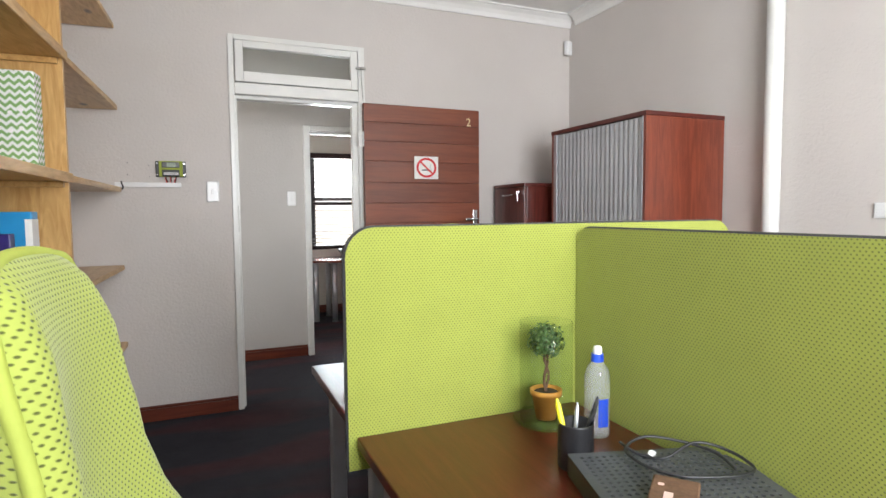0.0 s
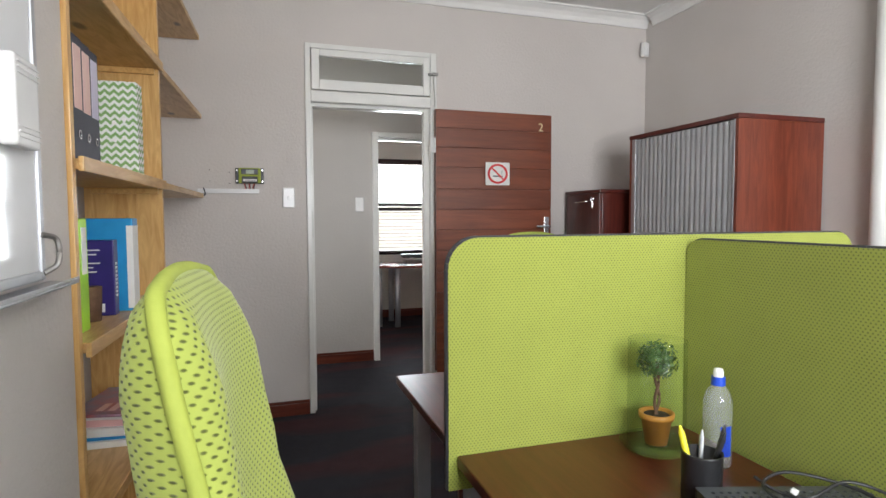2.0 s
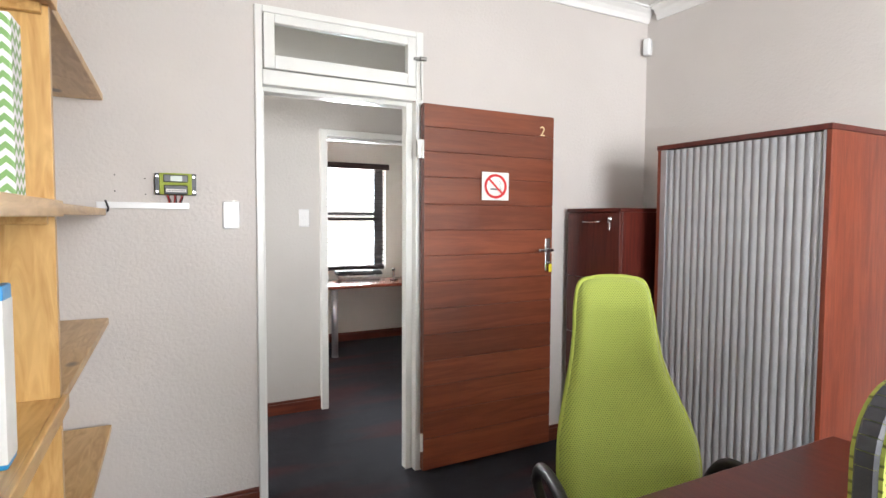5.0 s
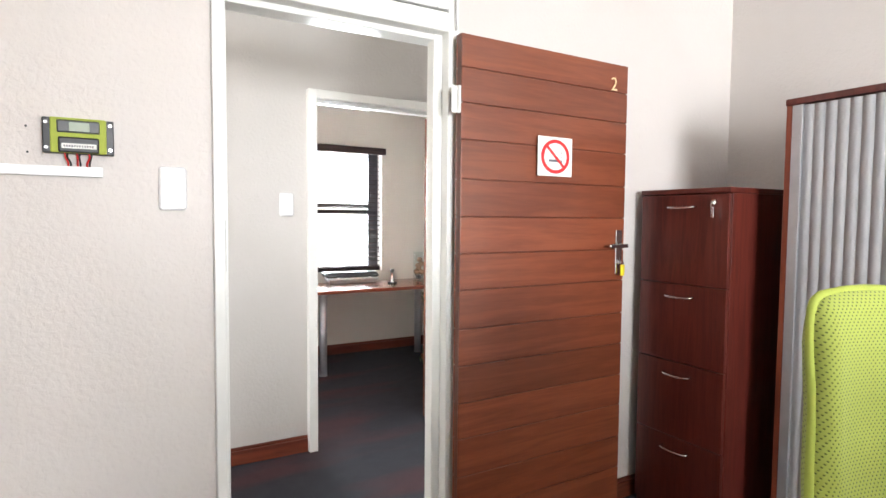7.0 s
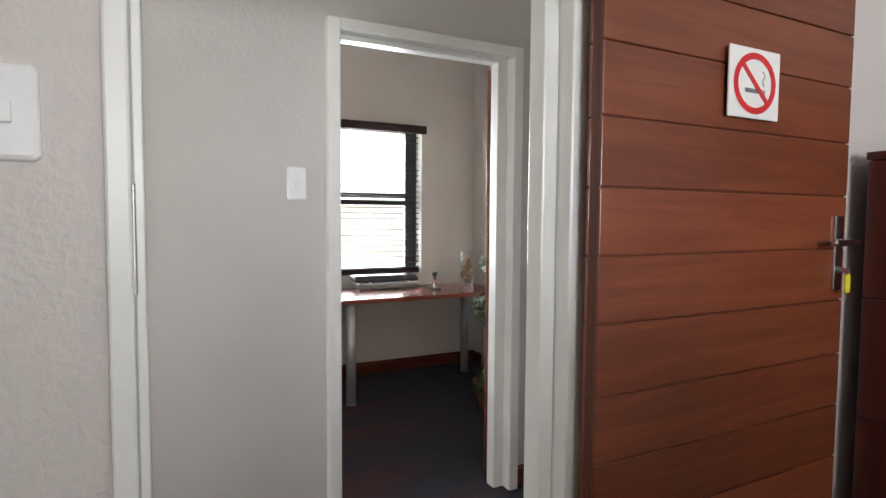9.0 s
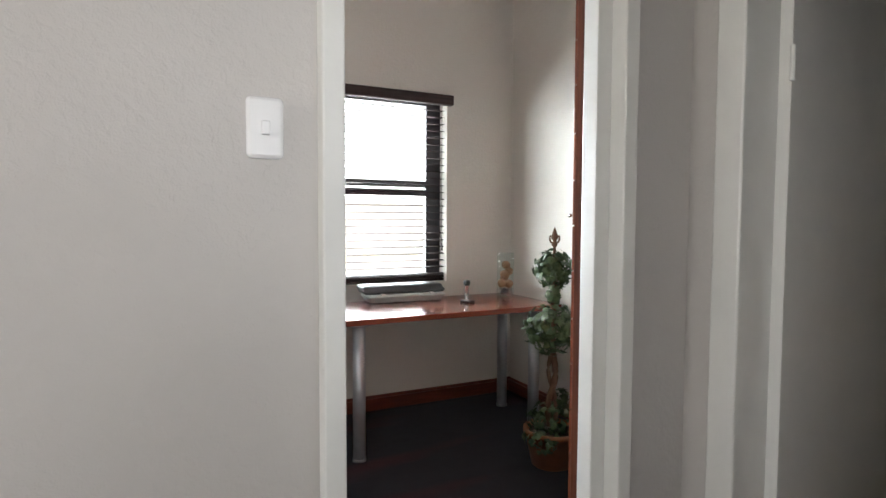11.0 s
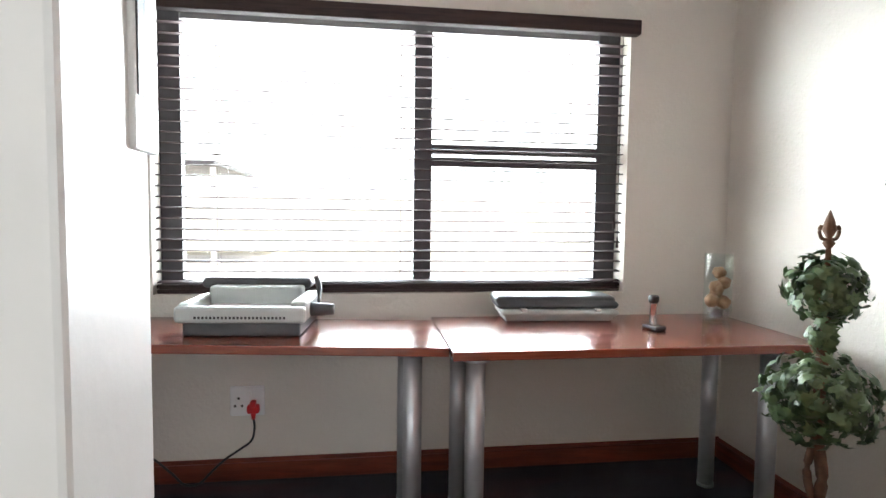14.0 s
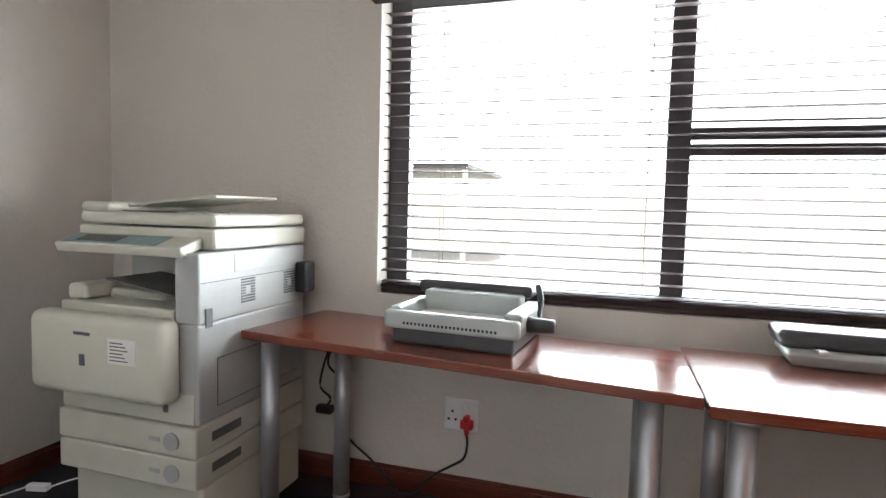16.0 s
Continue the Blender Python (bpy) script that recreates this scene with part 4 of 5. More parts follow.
for k in range(2):
    g = group_at("lever_arch_file", SH @ pose(-0.05, -0.86 + 0.062 * k, z4, 0, 0, -3), "lime green plastic file with white spine", "file", "files on the shelves")
    box_ob("cover", (-0.26, 0.0, -0.028, 0.028, 0, 0.315), M_LIME_PL, 0.004, g)
    box_ob("spine_label", (-0.001, 0.0012, -0.016, 0.016, 0.16, 0.29), M_PAPER, 0, g)
z5 = 0.523
pile = [(M_PAPER, 0.022), (M_CYAN, 0.012), (M_PAPER, 0.030), (M_PINK, 0.024), (M_PAPER, 0.014)]
zz = z5
for k, (mt, h) in enumerate(pile):
    ob = box_ob("magazine", (-0.24, 0.0, -0.15, 0.15, 0, h), mt, 0.002)
    ob.matrix_basis = SH @ pose(0.01 + 0.006 * k, -0.30 + 0.01 * (k % 2), zz, 0, 0, 2 - 3 * k)
    tagged(ob, "paper stack lying flat on the shelf", "magazine", "magazines on the shelf")
    zz += h
mag = group_at("glossy_magazine", SH @ pose(0.035, -0.30, zz, 0, 0, -8), "red and blue glossy magazine lying on a stack", "magazine")
box_ob("cover", (-0.26, 0.0, -0.16, 0.17, 0.0, 0.010), M_MAG, 0.002, mag)
bm = bmesh.new()
for k in range(4):
    put_box(bm, -0.06 - 0.04 * k, -0.035 - 0.04 * k, -0.12, 0.05 - 0.03 * k, 0.0100, 0.0108)
part("printed_bars", bm, M_PEACH, mag)


# ---- office furniture ----
def rounded_screen(m, w, h, r_left, r_right, label):
    """Fabric desk screen in local x and z with rounded upper corners and a dark edge strip."""
    g = group_at("desk_screen", m, label, "desk screen", "screens between the desks")
    outline = [(0, 0), (w, 0)]
    for cx, r, a0 in ((w - r_right, r_right, 0), (r_left, r_left, 90)):
        for k in range(9):
            a = radians(a0 + 90 * k / 8)
            outline.append((cx + r * math.cos(a), h - r + r * math.sin(a)))
    bm = bmesh.new()
    front = [bm.verts.new((x, -0.015, z)) for x, z in outline]
    back = [bm.verts.new((x, 0.015, z)) for x, z in outline]
    n = len(outline)
    bm.faces.new(front), bm.faces.new(back[::-1])
    for i in range(n):
        bm.faces.new((front[i], back[i], back[(i + 1) % n], front[(i + 1) % n]))
    bmesh.ops.recalc_face_normals(bm, faces=bm.faces)
    part("panel", bm, M_GREEN, g)
    bm = bmesh.new()
    cx, cz = w / 2, h / 2
    for i in range(1, n):
        (x0, z0), (x1, z1) = outline[i], outline[(i + 1) % n]
        d = Vector((x1 - x0, 0, z1 - z0))
        if d.length < 1e-4:
            continue
        nrm = Vector((d.z, 0, -d.x)).normalized()
        q = [(x0, z0), (x1, z1)]
        vs = []
        for x, z in q:
            for off, y in ((-0.001, -0.012), (0.004, -0.008), (0.004, 0.008), (-0.001, 0.012)):
                vs.append(bm.verts.new((x + nrm.x * off, y, z + nrm.z * off)))
        for k in range(3):
            bm.faces.new((vs[k], vs[k + 1], vs[k + 5], vs[k + 4]))
    bmesh.ops.recalc_face_normals(bm, faces=bm.faces)
    part("edge_strip", bm, M_BLACK_TRIM, g)
    return g


rounded_screen(pose(0.305, 1.29, 0.655), 1.27, 0.60, 0.075, 0.06, "lime green fabric screen across the desks")
rounded_screen(pose(0.985, 1.272, 0.655, 0, 0, -90), 1.45, 0.588, 0.05, 0.05, "lime green fabric screen along the desk")


def office_desk(dims, label, legs):
    x0, x1, y0, y1 = dims
    d = group_at("desk", pose(0, 0, 0), label, "desk", "desks in the office")
    box_ob("top", (x0, x1, y0, y1, 0.712, 0.74), M_DESK, 0.004, d, 3)
    for x, y in legs:
        bm = bmesh.new()
        put_box(bm, x - 0.025, x + 0.025, y - 0.025, y + 0.025, 0.02, 0.712, 0.004)
        put_cyl(bm, x, y, 0, 0.02, 0.02, seg=14)
        part("leg", bm, M_SILVER, d)
    box_ob("modesty_panel", (x0 + 0.12, x1 - 0.06, (y0 + y1) / 2 - 0.009, (y0 + y1) / 2 + 0.009, 0.36, 0.711), M_MAHOG, 0.002, d)


office_desk((0.325, 0.965, -0.25, 1.272), "cherry laminate desk behind the lime screen", ((0.40, -0.18), (0.40, 1.2), (0.92, -0.18), (0.92, 1.2)))
office_desk((0.335, 1.60, 1.308, 1.975), "cherry laminate desk on the door side of the screen", ((0.41, 1.9), (0.41, 1.38), (1.53, 1.9), (1.53, 1.38)))
office_desk((1.005, 1.64, -0.25, 1.272), "cherry laminate desk beyond the long screen", ((1.08, -0.18), (1.08, 1.2), (1.58, -0.18), (1.58, 1.2)))


def office_chair(m, label):
    """High-back swivel chair; faces local -x, local y across, origin on the floor under the seat."""
    c = group_at("office_chair", m, label, "chair", "office chairs")
    nu, nv = 20, 34
    prof = [(0.47, 0.225, 0.150), (0.54, 0.250, 0.140), (0.64, 0.262, 0.150), (0.74, 0.255, 0.178), (0.84, 0.222, 0.228), (0.92, 0.190, 0.268), (1.00, 0.168, 0.290), (1.08, 0.158, 0.299), (1.16, 0.150, 0.302), (1.215, 0.142, 0.304), (1.25, 0.128, 0.304)]

    def at(z):
        for a, b in zip(prof, prof[1:]):
            if z <= b[0]:
                s = (z - a[0]) / (b[0] - a[0])
                return a[1] + (b[1] - a[1]) * s, a[2] + (b[2] - a[2]) * s
        return prof[-1][1:]
    bm = bmesh.new()
    sheets = []
    for side in (0, 1):
        grid = []
        for j in range(nv + 1):
            v = j / nv
            z = 0.47 + 0.78 * v
            half, xc = at(z)
            row = []
            for i in range(nu + 1):
                u = 2 * i / nu - 1
                edge = min(1.0, (1 - abs(u)) * 5.0) ** 0.5 * min(1.0, (1 - v) * 9.0) ** 0.5 * min(1.0, v * 9) ** 0.5
                th = 0.008 + 0.034 * edge
                dish = 0.045 * u * u if z < 1.05 else 0.045 * u * u * max(0.2, 1 - (z - 1.05) * 4)
                x = xc - dish + (th if side else -th)
                top = -0.022 * abs(u) ** 3 * v ** 6
                row.append(bm.verts.new((x, u * half * 0.87, z + top)))
            grid.append(row)
        sheets.append(grid)
    for side, grid in enumerate(sheets):
        for j in range(nv):
            for i in range(nu):
                q = (grid[j][i], grid[j][i + 1], grid[j + 1][i + 1], grid[j + 1][i])
                bm.faces.new(q if side else q[::-1])
    a, b = sheets
    rim = [(j, 0) for j in range(nv + 1)] + [(nv, i) for i in range(1, nu + 1)] + [(j, nu) for j in range(nv - 1, -1, -1)] + [(0, i) for i in range(nu - 1, 0, -1)]
    for (j0, i0), (j1, i1) in zip(rim, rim[1:] + rim[:1]):
        bm.faces.new((a[j0][i0], a[j1][i1], b[j1][i1], b[j0][i0]))
    bmesh.ops.recalc_face_normals(bm, faces=bm.faces)
    seam = [tuple((a[j][i].co + b[j][i].co) / 2) for j, i in rim[2:nv + nu + nv - 1:4]]
    part("backrest", bm, M_GREEN_CH, c, True)
    bm = bmesh.new()
    put_tube(bm, seam, 0.0085, 7)
    part("piping", bm, M_PIPING, c, True)
    bm = bmesh.new()
    put_box(bm, -0.30, 0.19, -0.25, 0.25, 0.43, 0.51, 0.035, 4)
    for v in bm.verts:
        if v.co.x < -0.2:
            v.co.z -= 0.03
    part("seat", bm, M_GREEN_CH, c, True)
    for s in (-1, 1):
        bm = bmesh.new()
        rings = []
        pts = [(0.16, 0.255, 0.50), (0.15, 0.285, 0.60), (0.08, 0.292, 0.675), (-0.02, 0.292, 0.70), (-0.14, 0.292, 0.70), (-0.20, 0.290, 0.665), (-0.17, 0.280, 0.56), (-0.10, 0.262, 0.45)]
        put_tube(bm, [(x, s * y, z) for x, y, z in pts], 0.017, 10)
        part("armrest", bm, M_BLACK, c, True)
    bm = bmesh.new()
    put_cyl(bm, -0.05, 0, 0.12, 0.43, 0.03, seg=18)
    put_cyl(bm, -0.05, 0, 0.07, 0.14, 0.045, seg=18)
    for k in range(5):
        put_box(bm, 0.02, 0.30, -0.02, 0.02, 0.06, 0.10, 0.01, m=pose(-0.05, 0, 0, 0, 0, 72 * k + 20))
    part("base", bm, M_BLACK, c)
    for k in range(5):
        a5 = radians(72 * k + 20)
        bm = bmesh.new()
        put_cyl(bm, 0, 0, -0.02, 0.02, 0.028, seg=14, m=pose(-0.05 + 0.28 * math.cos(a5), 0.28 * math.sin(a5), 0.03, 90, 0, 72 * k))
        part("castor", bm, M_BLACK, c)
    return c


chair_a = office_chair(pose(0.120, 0.632, 0, 0, 0, 174), "lime green high-back office chair at the desk")
chair_b = copy_thing(chair_a, pose(0.972, 2.158, 0, 0, 0, 66) @ Matrix.Diagonal((1.0, 1.0, 0.98, 1.0)))
tagged(chair_b, "lime green high-back office chair turned towards the aisle")

# tambour cabinet
tc_ = group_at("tambour_cabinet", pose(2.175, 2.315, 0), "tall mahogany cabinet with a grey roller shutter front", "cabinet")
CW, CD, CH = 0.885, 0.57, 1.82
bm = bmesh.new()
put_box(bm, 0, CD, 0.0, 0.022, 0.0, CH - 0.025, 0.002)
put_box(bm, 0, CD, CW - 0.022, CW, 0.0, CH - 0.025, 0.002)
put_box(bm, CD - 0.02, CD, 0.022, CW - 0.022, 0.0, CH - 0.025, 0.002)
put_box(bm, 0.04, CD, 0.022, CW - 0.022, 0.05, 0.075, 0.002)
put_box(bm, 0.015, 0.04, 0.022, CW - 0.022, 0.0, 0.06, 0.002)
part("carcass", bm, M_MAHOG, tc_)
box_ob("top", (-0.004, CD, -0.002, CW + 0.002, CH - 0.0245, CH), M_MAHOG_DK, 0.002, tc_)
bm = bmesh.new()
put_box(bm, -0.001, 0.022, 0.0225, 0.034, 0.06, CH - 0.026, 0.002)
put_box(bm, -0.001, 0.022, CW - 0.060, CW - 0.0225, 0.06, CH - 0.026, 0.002)
part("side_rail", bm, M_SILVER, tc_)
bm = bmesh.new()
ns = 5
sw = 0.0393
ring = []
for k in range(ns + 1):
    s = 2 * k / ns - 1
    ring.append((0.004 + 0.007 * s * s, s * sw * 0.5))
vv = [[bm.verts.new((x, y, z)) for x, y in ring] for z in (0.065, CH - 0.03)]
for k in range(ns):
    bm.faces.new((vv[0][k], vv[1][k], vv[1][k + 1], vv[0][k + 1]))
bk = [[bm.verts.new((0.013, y, z)) for y in (-sw * 0.5, sw * 0.5)] for z in (0.065, CH - 0.03)]
bm.faces.new((bk[0][0], bk[0][1], bk[1][1], bk[1][0]))
slat_m = mesh_of(bm, "shutter_slat", M_TAMBOUR, True)
for i in range(20):
    s = new("shutter_slat", slat_m)
    s.parent = tc_
    s.location = (random.uniform(-0.0008, 0.0008), 0.054 + i * 0.0396, 0)

# filing cabinet
fc = group_at("filing_cabinet", pose(2.045, 3.335, 0), "dark mahogany four-drawer filing cabinet", "cabinet")
box_ob("body", (0.018, 0.60, 0.0, 0.445, 0.0, 1.462), M_MAHOG_DK, 0.003, fc)
box_ob("top", (-0.002, 0.602, -0.002, 0.447, 1.4625, 1.485), M_MAHOG_DK, 0.003, fc)
for k, (z0, z1) in enumerate(((0.03, 0.376), (0.381, 0.716), (0.721, 1.066), (1.071, 1.458))):
    dr = new("drawer", mesh_of((lambda b: (put_box(b, 0.0, 0.0175, 0.004, 0.441, z0, z1, 0.002), b)[1])(bmesh.new()), "drawer", M_MAHOG_DK))
    dr.parent = fc
    bm = bmesh.new()
    zh = z1 - 0.05
    put_tube(bm, [(0.0, 0.155, zh), (-0.022, 0.165, zh - 0.004), (-0.028, 0.222, zh - 0.006), (-0.022, 0.28, zh - 0.004), (0.0, 0.29, zh)], 0.0045, 8)
    part("handle", bm, M_CHROME, dr, True)
bm = bmesh.new()
put_cyl(bm, 0, 0, 0, 0.012, 0.012, seg=16, m=pose(0.0, 0.065, 1.425, 0, -90, 0))
put_box(bm, -0.03, -0.012, 0.063, 0.067, 1.40, 1.43, 0.001)
put_box(bm, -0.026, -0.02, 0.055, 0.068, 1.36, 1.405, 0.002)
part("lock", bm, M_CHROME, fc)

# ---- things on the desk ----
gl = group_at("glass_cylinder", pose(0.803, 1.170, 0.741), "clear glass cylinder vase on a glass plate", "vase")
bm = bmesh.new()
put_lathe(bm, [(0.001, 0.006), (0.064, 0.006), (0.068, 0.014), (0.068, 0.262), (0.0675, 0.266), (0.065, 0.266)], 40)
part("body", bm, M_VASE, gl, True)
bm = bmesh.new()
put_lathe(bm, [(0.001, 0.0), (0.075, 0.0), (0.086, 0.012), (0.084, 0.014), (0.074, 0.004), (0.001, 0.004)], 40)
part("plate", bm, M_VASE, gl, True)


def leaf_cloud(bm, centre, radius, count, size, rng, flat=1.0, ivy=False, hollow=0.72):
    for _ in range(count):
        d = Vector((rng.gauss(0, 1), rng.gauss(0, 1), rng.gauss(0, 1))).normalized()
        p = Vector(centre) + Vector((d.x, d.y, d.z * flat)) * radius * rng.uniform(hollow, 1.08)
        q = (d + Vector((rng.uniform(-0.6, 0.6), rng.uniform(-0.6, 0.6), rng.uniform(-0.6, 0.6)))).to_track_quat("Z", "Y")
        spin = rng.uniform(0, 6.28)
        s = size * rng.uniform(0.65, 1.25)
        if ivy:
            shape = [(0, -0.5), (0.32, -0.55), (0.62, -0.25), (0.30, -0.02), (0.48, 0.38), (0.14, 0.22), (0, 0.75), (-0.14, 0.22), (-0.48, 0.38), (-0.30, -0.02), (-0.62, -0.25), (-0.32, -0.55)]
        else:
            shape = [(0, -0.5), (0.26, -0.2), (0.28, 0.15), (0, 0.55), (-0.28, 0.15), (-0.26, -0.2)]
        ring = []
        for x, y in shape:
            x, y = x * math.cos(spin) - y * math.sin(spin), x * math.sin(spin) + y * math.cos(spin)
            ring.append(bm.verts.new(p + q @ Vector((x * s, y * s, -0.35 * s * (x * x + y * y)))))
        c = bm.verts.new(p + q @ Vector((0, 0, 0.06 * s)))
        for i in range(len(ring)):
            bm.faces.new((c, ring[i], ring[(i + 1) % len(ring)]))


rng = random.Random(7)
tp = group_at("topiary_plant", pose(0.803, 1.170, 0.752), "small ball topiary in an ochre pot inside a glass cylinder", "plant")
bm = bmesh.new()
put_lathe(bm, [(0.001, 0), (0.026, 0), (0.036, 0.062), (0.041, 0.062), (0.042, 0.076), (0.036, 0.076), (0.034, 0.066), (0.001, 0.064)], 28)
part("pot", bm, M_POT, tp, True)
bm = bmesh.new()
put_cyl(bm, 0, 0, 0.060, 0.070, 0.034, 0.030, 20)
part("soil", bm, M_SOIL, tp)
bm = bmesh.new()
put_tube(bm, [(0.004, 0, 0.06), (-0.004, 0.003, 0.10), (0.003, -0.002, 0.15), (0, 0, 0.20)], 0.004, 8)
put_tube(bm, [(-0.006, 0.003, 0.06), (0.006, -0.003, 0.11), (-0.004, 0.003, 0.16), (0.002, 0, 0.20)], 0.0035, 8)
part("stem", bm, M_STEM, tp, True)
bm = bmesh.new()
leaf_cloud(bm, (0, 0, 0.205), 0.046, 700, 0.011, rng, hollow=0.55)
part("foliage", bm, M_LEAF, tp)

bt = group_at("water_bottle", pose(0.868, 1.045, 0.741), "clear plastic water bottle with a blue sports cap", "bottle")
bm = bmesh.new()
prof = [(0.001, 0.002), (0.026, 0.0), (0.031, 0.006), (0.031, 0.03)]
for k in range(6):
    z = 0.035 + 0.012 * k
    prof += [(0.0298, z), (0.031, z + 0.006)]
prof += [(0.031, 0.115), (0.0305, 0.13), (0.0312, 0.136), (0.0303, 0.142), (0.030, 0.15), (0.025, 0.168), (0.015, 0.182), (0.013, 0.186)]
put_lathe(bm, prof, 28)
part("body", bm, M_BOTTLE, bt, True)
bm = bmesh.new()
put_cyl(bm, 0, 0, 0.184, 0.203, 0.0155, 0.0145, 24)
part("cap", bm, M_BLUECAP, bt)
bm = bmesh.new()
put_lathe(bm, [(0.011, 0.203), (0.0115, 0.213), (0.009, 0.221), (0.001, 0.222)], 20)
part("spout", bm, M_PLASTIC_W, bt, True)
bm = bmesh.new()
for k in range(7):
    a = radians(-118 + 7 * k)
    for j in range(1):
        put_box(bm, 0.0312, 0.0318, -0.0015, 0.0015, 0.030, 0.098, m=pose(0, 0, 0, 0, 0, -118 + 7 * k))
part("label_bars", bm, M_BLUECAP, bt)

ph = group_at("pen_holder", pose(0.718, 0.925, 0.741), "black mesh pen holder with pens and a highlighter", "pen holder")
bm = bmesh.new()
put_lathe(bm, [(0.001, 0.0), (0.036, 0.0), (0.038, 0.004), (0.038, 0.094), (0.039, 0.098), (0.036, 0.098), (0.036, 0.006), (0.001, 0.004)], 28)
part("cup", bm, M_BLACK, ph, True)
for k, (x, y, tx, ty, L, r, mt) in enumerate(((-0.02, -0.005, -14, -6, 0.135, 0.0065, M_YELLOW), (0.012, 0.012, 8, 15, 0.13, 0.0055, M_BLACK), (0.015, 0.0, -4, 22, 0.14, 0.0052, M_BLACK), (0.0, 0.014, -10, 12, 0.12, 0.005, M_SILVER))):
    bm = bmesh.new()
    put_cyl(bm, 0, 0, 0.008, L, r, seg=12, m=pose(x * 0.6, y * 0.6, 0, tx, ty, 0))
    put_cyl(bm, 0, 0, L, L + 0.012, r * 0.8, r * 0.4, 12, m=pose(x * 0.6, y * 0.6, 0, tx, ty, 0))
    part("pen", bm, mt, ph)

# dark perforated stand with a cable on it
DS = pose(0.805, 0.735, 0.741, 0, 0, -17)
ds = group_at("laptop_stand", DS, "dark grey perforated laptop stand", "stand")
bm = bmesh.new()
nx, ny, px, py = 22, 15, 0.0155, 0.0155
W2, D2_ = nx * px / 2, ny * py / 2


def hole_plate(bm, nx, ny, px, py, z):
    """A plate with square rounded holes: each cell is a ring of eight faces."""
    for i in range(nx):
        for j in range(ny):
            cx, cy = (i + 0.5) * px - nx * px / 2, (j + 0.5) * py - ny * py / 2
            edge = i in (0, nx - 1) or j in (0, ny - 1)
            o = [bm.verts.new((cx + sx * px / 2, cy + sy * py / 2, z)) for sx, sy in ((-1, -1), (0, -1), (1, -1), (1, 0), (1, 1), (0, 1), (-1, 1), (-1, 0))]
            if edge:
                bm.faces.new(o)
                continue
            r = px * 0.30
            h = [bm.verts.new((cx + r * math.cos(radians(225 + 45 * k)), cy + r * math.sin(radians(225 + 45 * k)), z)) for k in range(8)]
            lo = [bm.verts.new((v.co.x, v.co.y, z - 0.003)) for v in h]
            for k in range(8):
                bm.faces.new((o[k], o[(k + 1) % 8], h[(k + 1) % 8], h[k]))
                bm.faces.new((h[k], h[(k + 1) % 8], lo[(k + 1) % 8], lo[k]))


hole_plate(bm, nx, ny, px, py, 0.046)
bmesh.ops.remove_doubles(bm, verts=bm.verts, dist=0.0002)
part("perforated_top", bm, M_BIND_D, ds)
bm = bmesh.new()
put_box(bm, -W2, W2, D2_ - 0.006, D2_, 0.001, 0.0455, 0.002)
put_box(bm, -W2, W2, -D2_, -D2_ + 0.006, 0.001, 0.0455, 0.002)
put_box(bm, -W2, -W2 + 0.006, -D2_ + 0.006, D2_ - 0.006, 0.001, 0.0455, 0.002)
put_box(bm, W2 - 0.006, W2, -D2_ + 0.006, D2_ - 0.006, 0.001, 0.0455, 0.002)
put_box(bm, -W2 + 0.006, W2 - 0.006, -D2_ + 0.006, D2_ - 0.006, 0.001, 0.006)
part("tray", bm, M_BLACK, ds)
bm = bmesh.new()
cz = 0.789
put_tube(bm, [(0.78, 0.925, cz + 0.02), (0.80, 0.89, cz + 0.004), (0.83, 0.85, cz + 0.006), (0.90, 0.84, cz + 0.030), (0.945, 0.80, cz + 0.022), (0.950, 0.745, cz + 0.01), (0.92, 0.735, cz + 0.006), (0.87, 0.745, cz + 0.006), (0.80, 0.78, cz + 0.006), (0.765, 0.84, cz + 0.010), (0.775, 0.90, cz + 0.016), (0.83, 0.905, cz + 0.030), (0.90, 0.87, cz + 0.020), (0.935, 0.82, cz + 0.010), (0.92, 0.76, cz + 0.005)], 0.0032, 8)
bmesh.ops.translate(bm, verts=bm.verts, vec=(0, -0.065, 0))
tagged(part("black_cable", bm, M_BLACK, None, True), "loosely coiled black cable on the stand", "cable")
ck = group_at("cable_tie_tag", pose(0.815, 0.803, cz + 0.012, 20, 10, 30), "small white tag on the cable", "tag")
box_ob("tag", (-0.009, 0.009, -0.006, 0.006, -0.004, 0.004), M_PLASTIC_W, 0.002, ck)
hd = group_at("portable_drive", pose(0.735, 0.665, 0.788, 0, 0, 40), "dark brown portable drive with orange print", "drive")
box_ob("case", (-0.055, 0.055, -0.04, 0.04, 0.0, 0.015), M_STEM, 0.004, hd, 3)
bm = bmesh.new()
put_box(bm, -0.04, -0.01, 0.0, 0.015, 0.0148, 0.0156)
put_box(bm, 0.012, 0.022, 0.018, 0.028, 0.0148, 0.0156)
part("printed_bars", bm, M_PEACH, hd)

ob = group_at("power_box", pose(0.47, 1.345, 0.741, 0, 0, 10), "black adapter on the far desk", "adapter")
box_ob("case", (-0.05, 0.05, -0.025, 0.025, 0, 0.03), M_BLACK, 0.005, ob, 3)

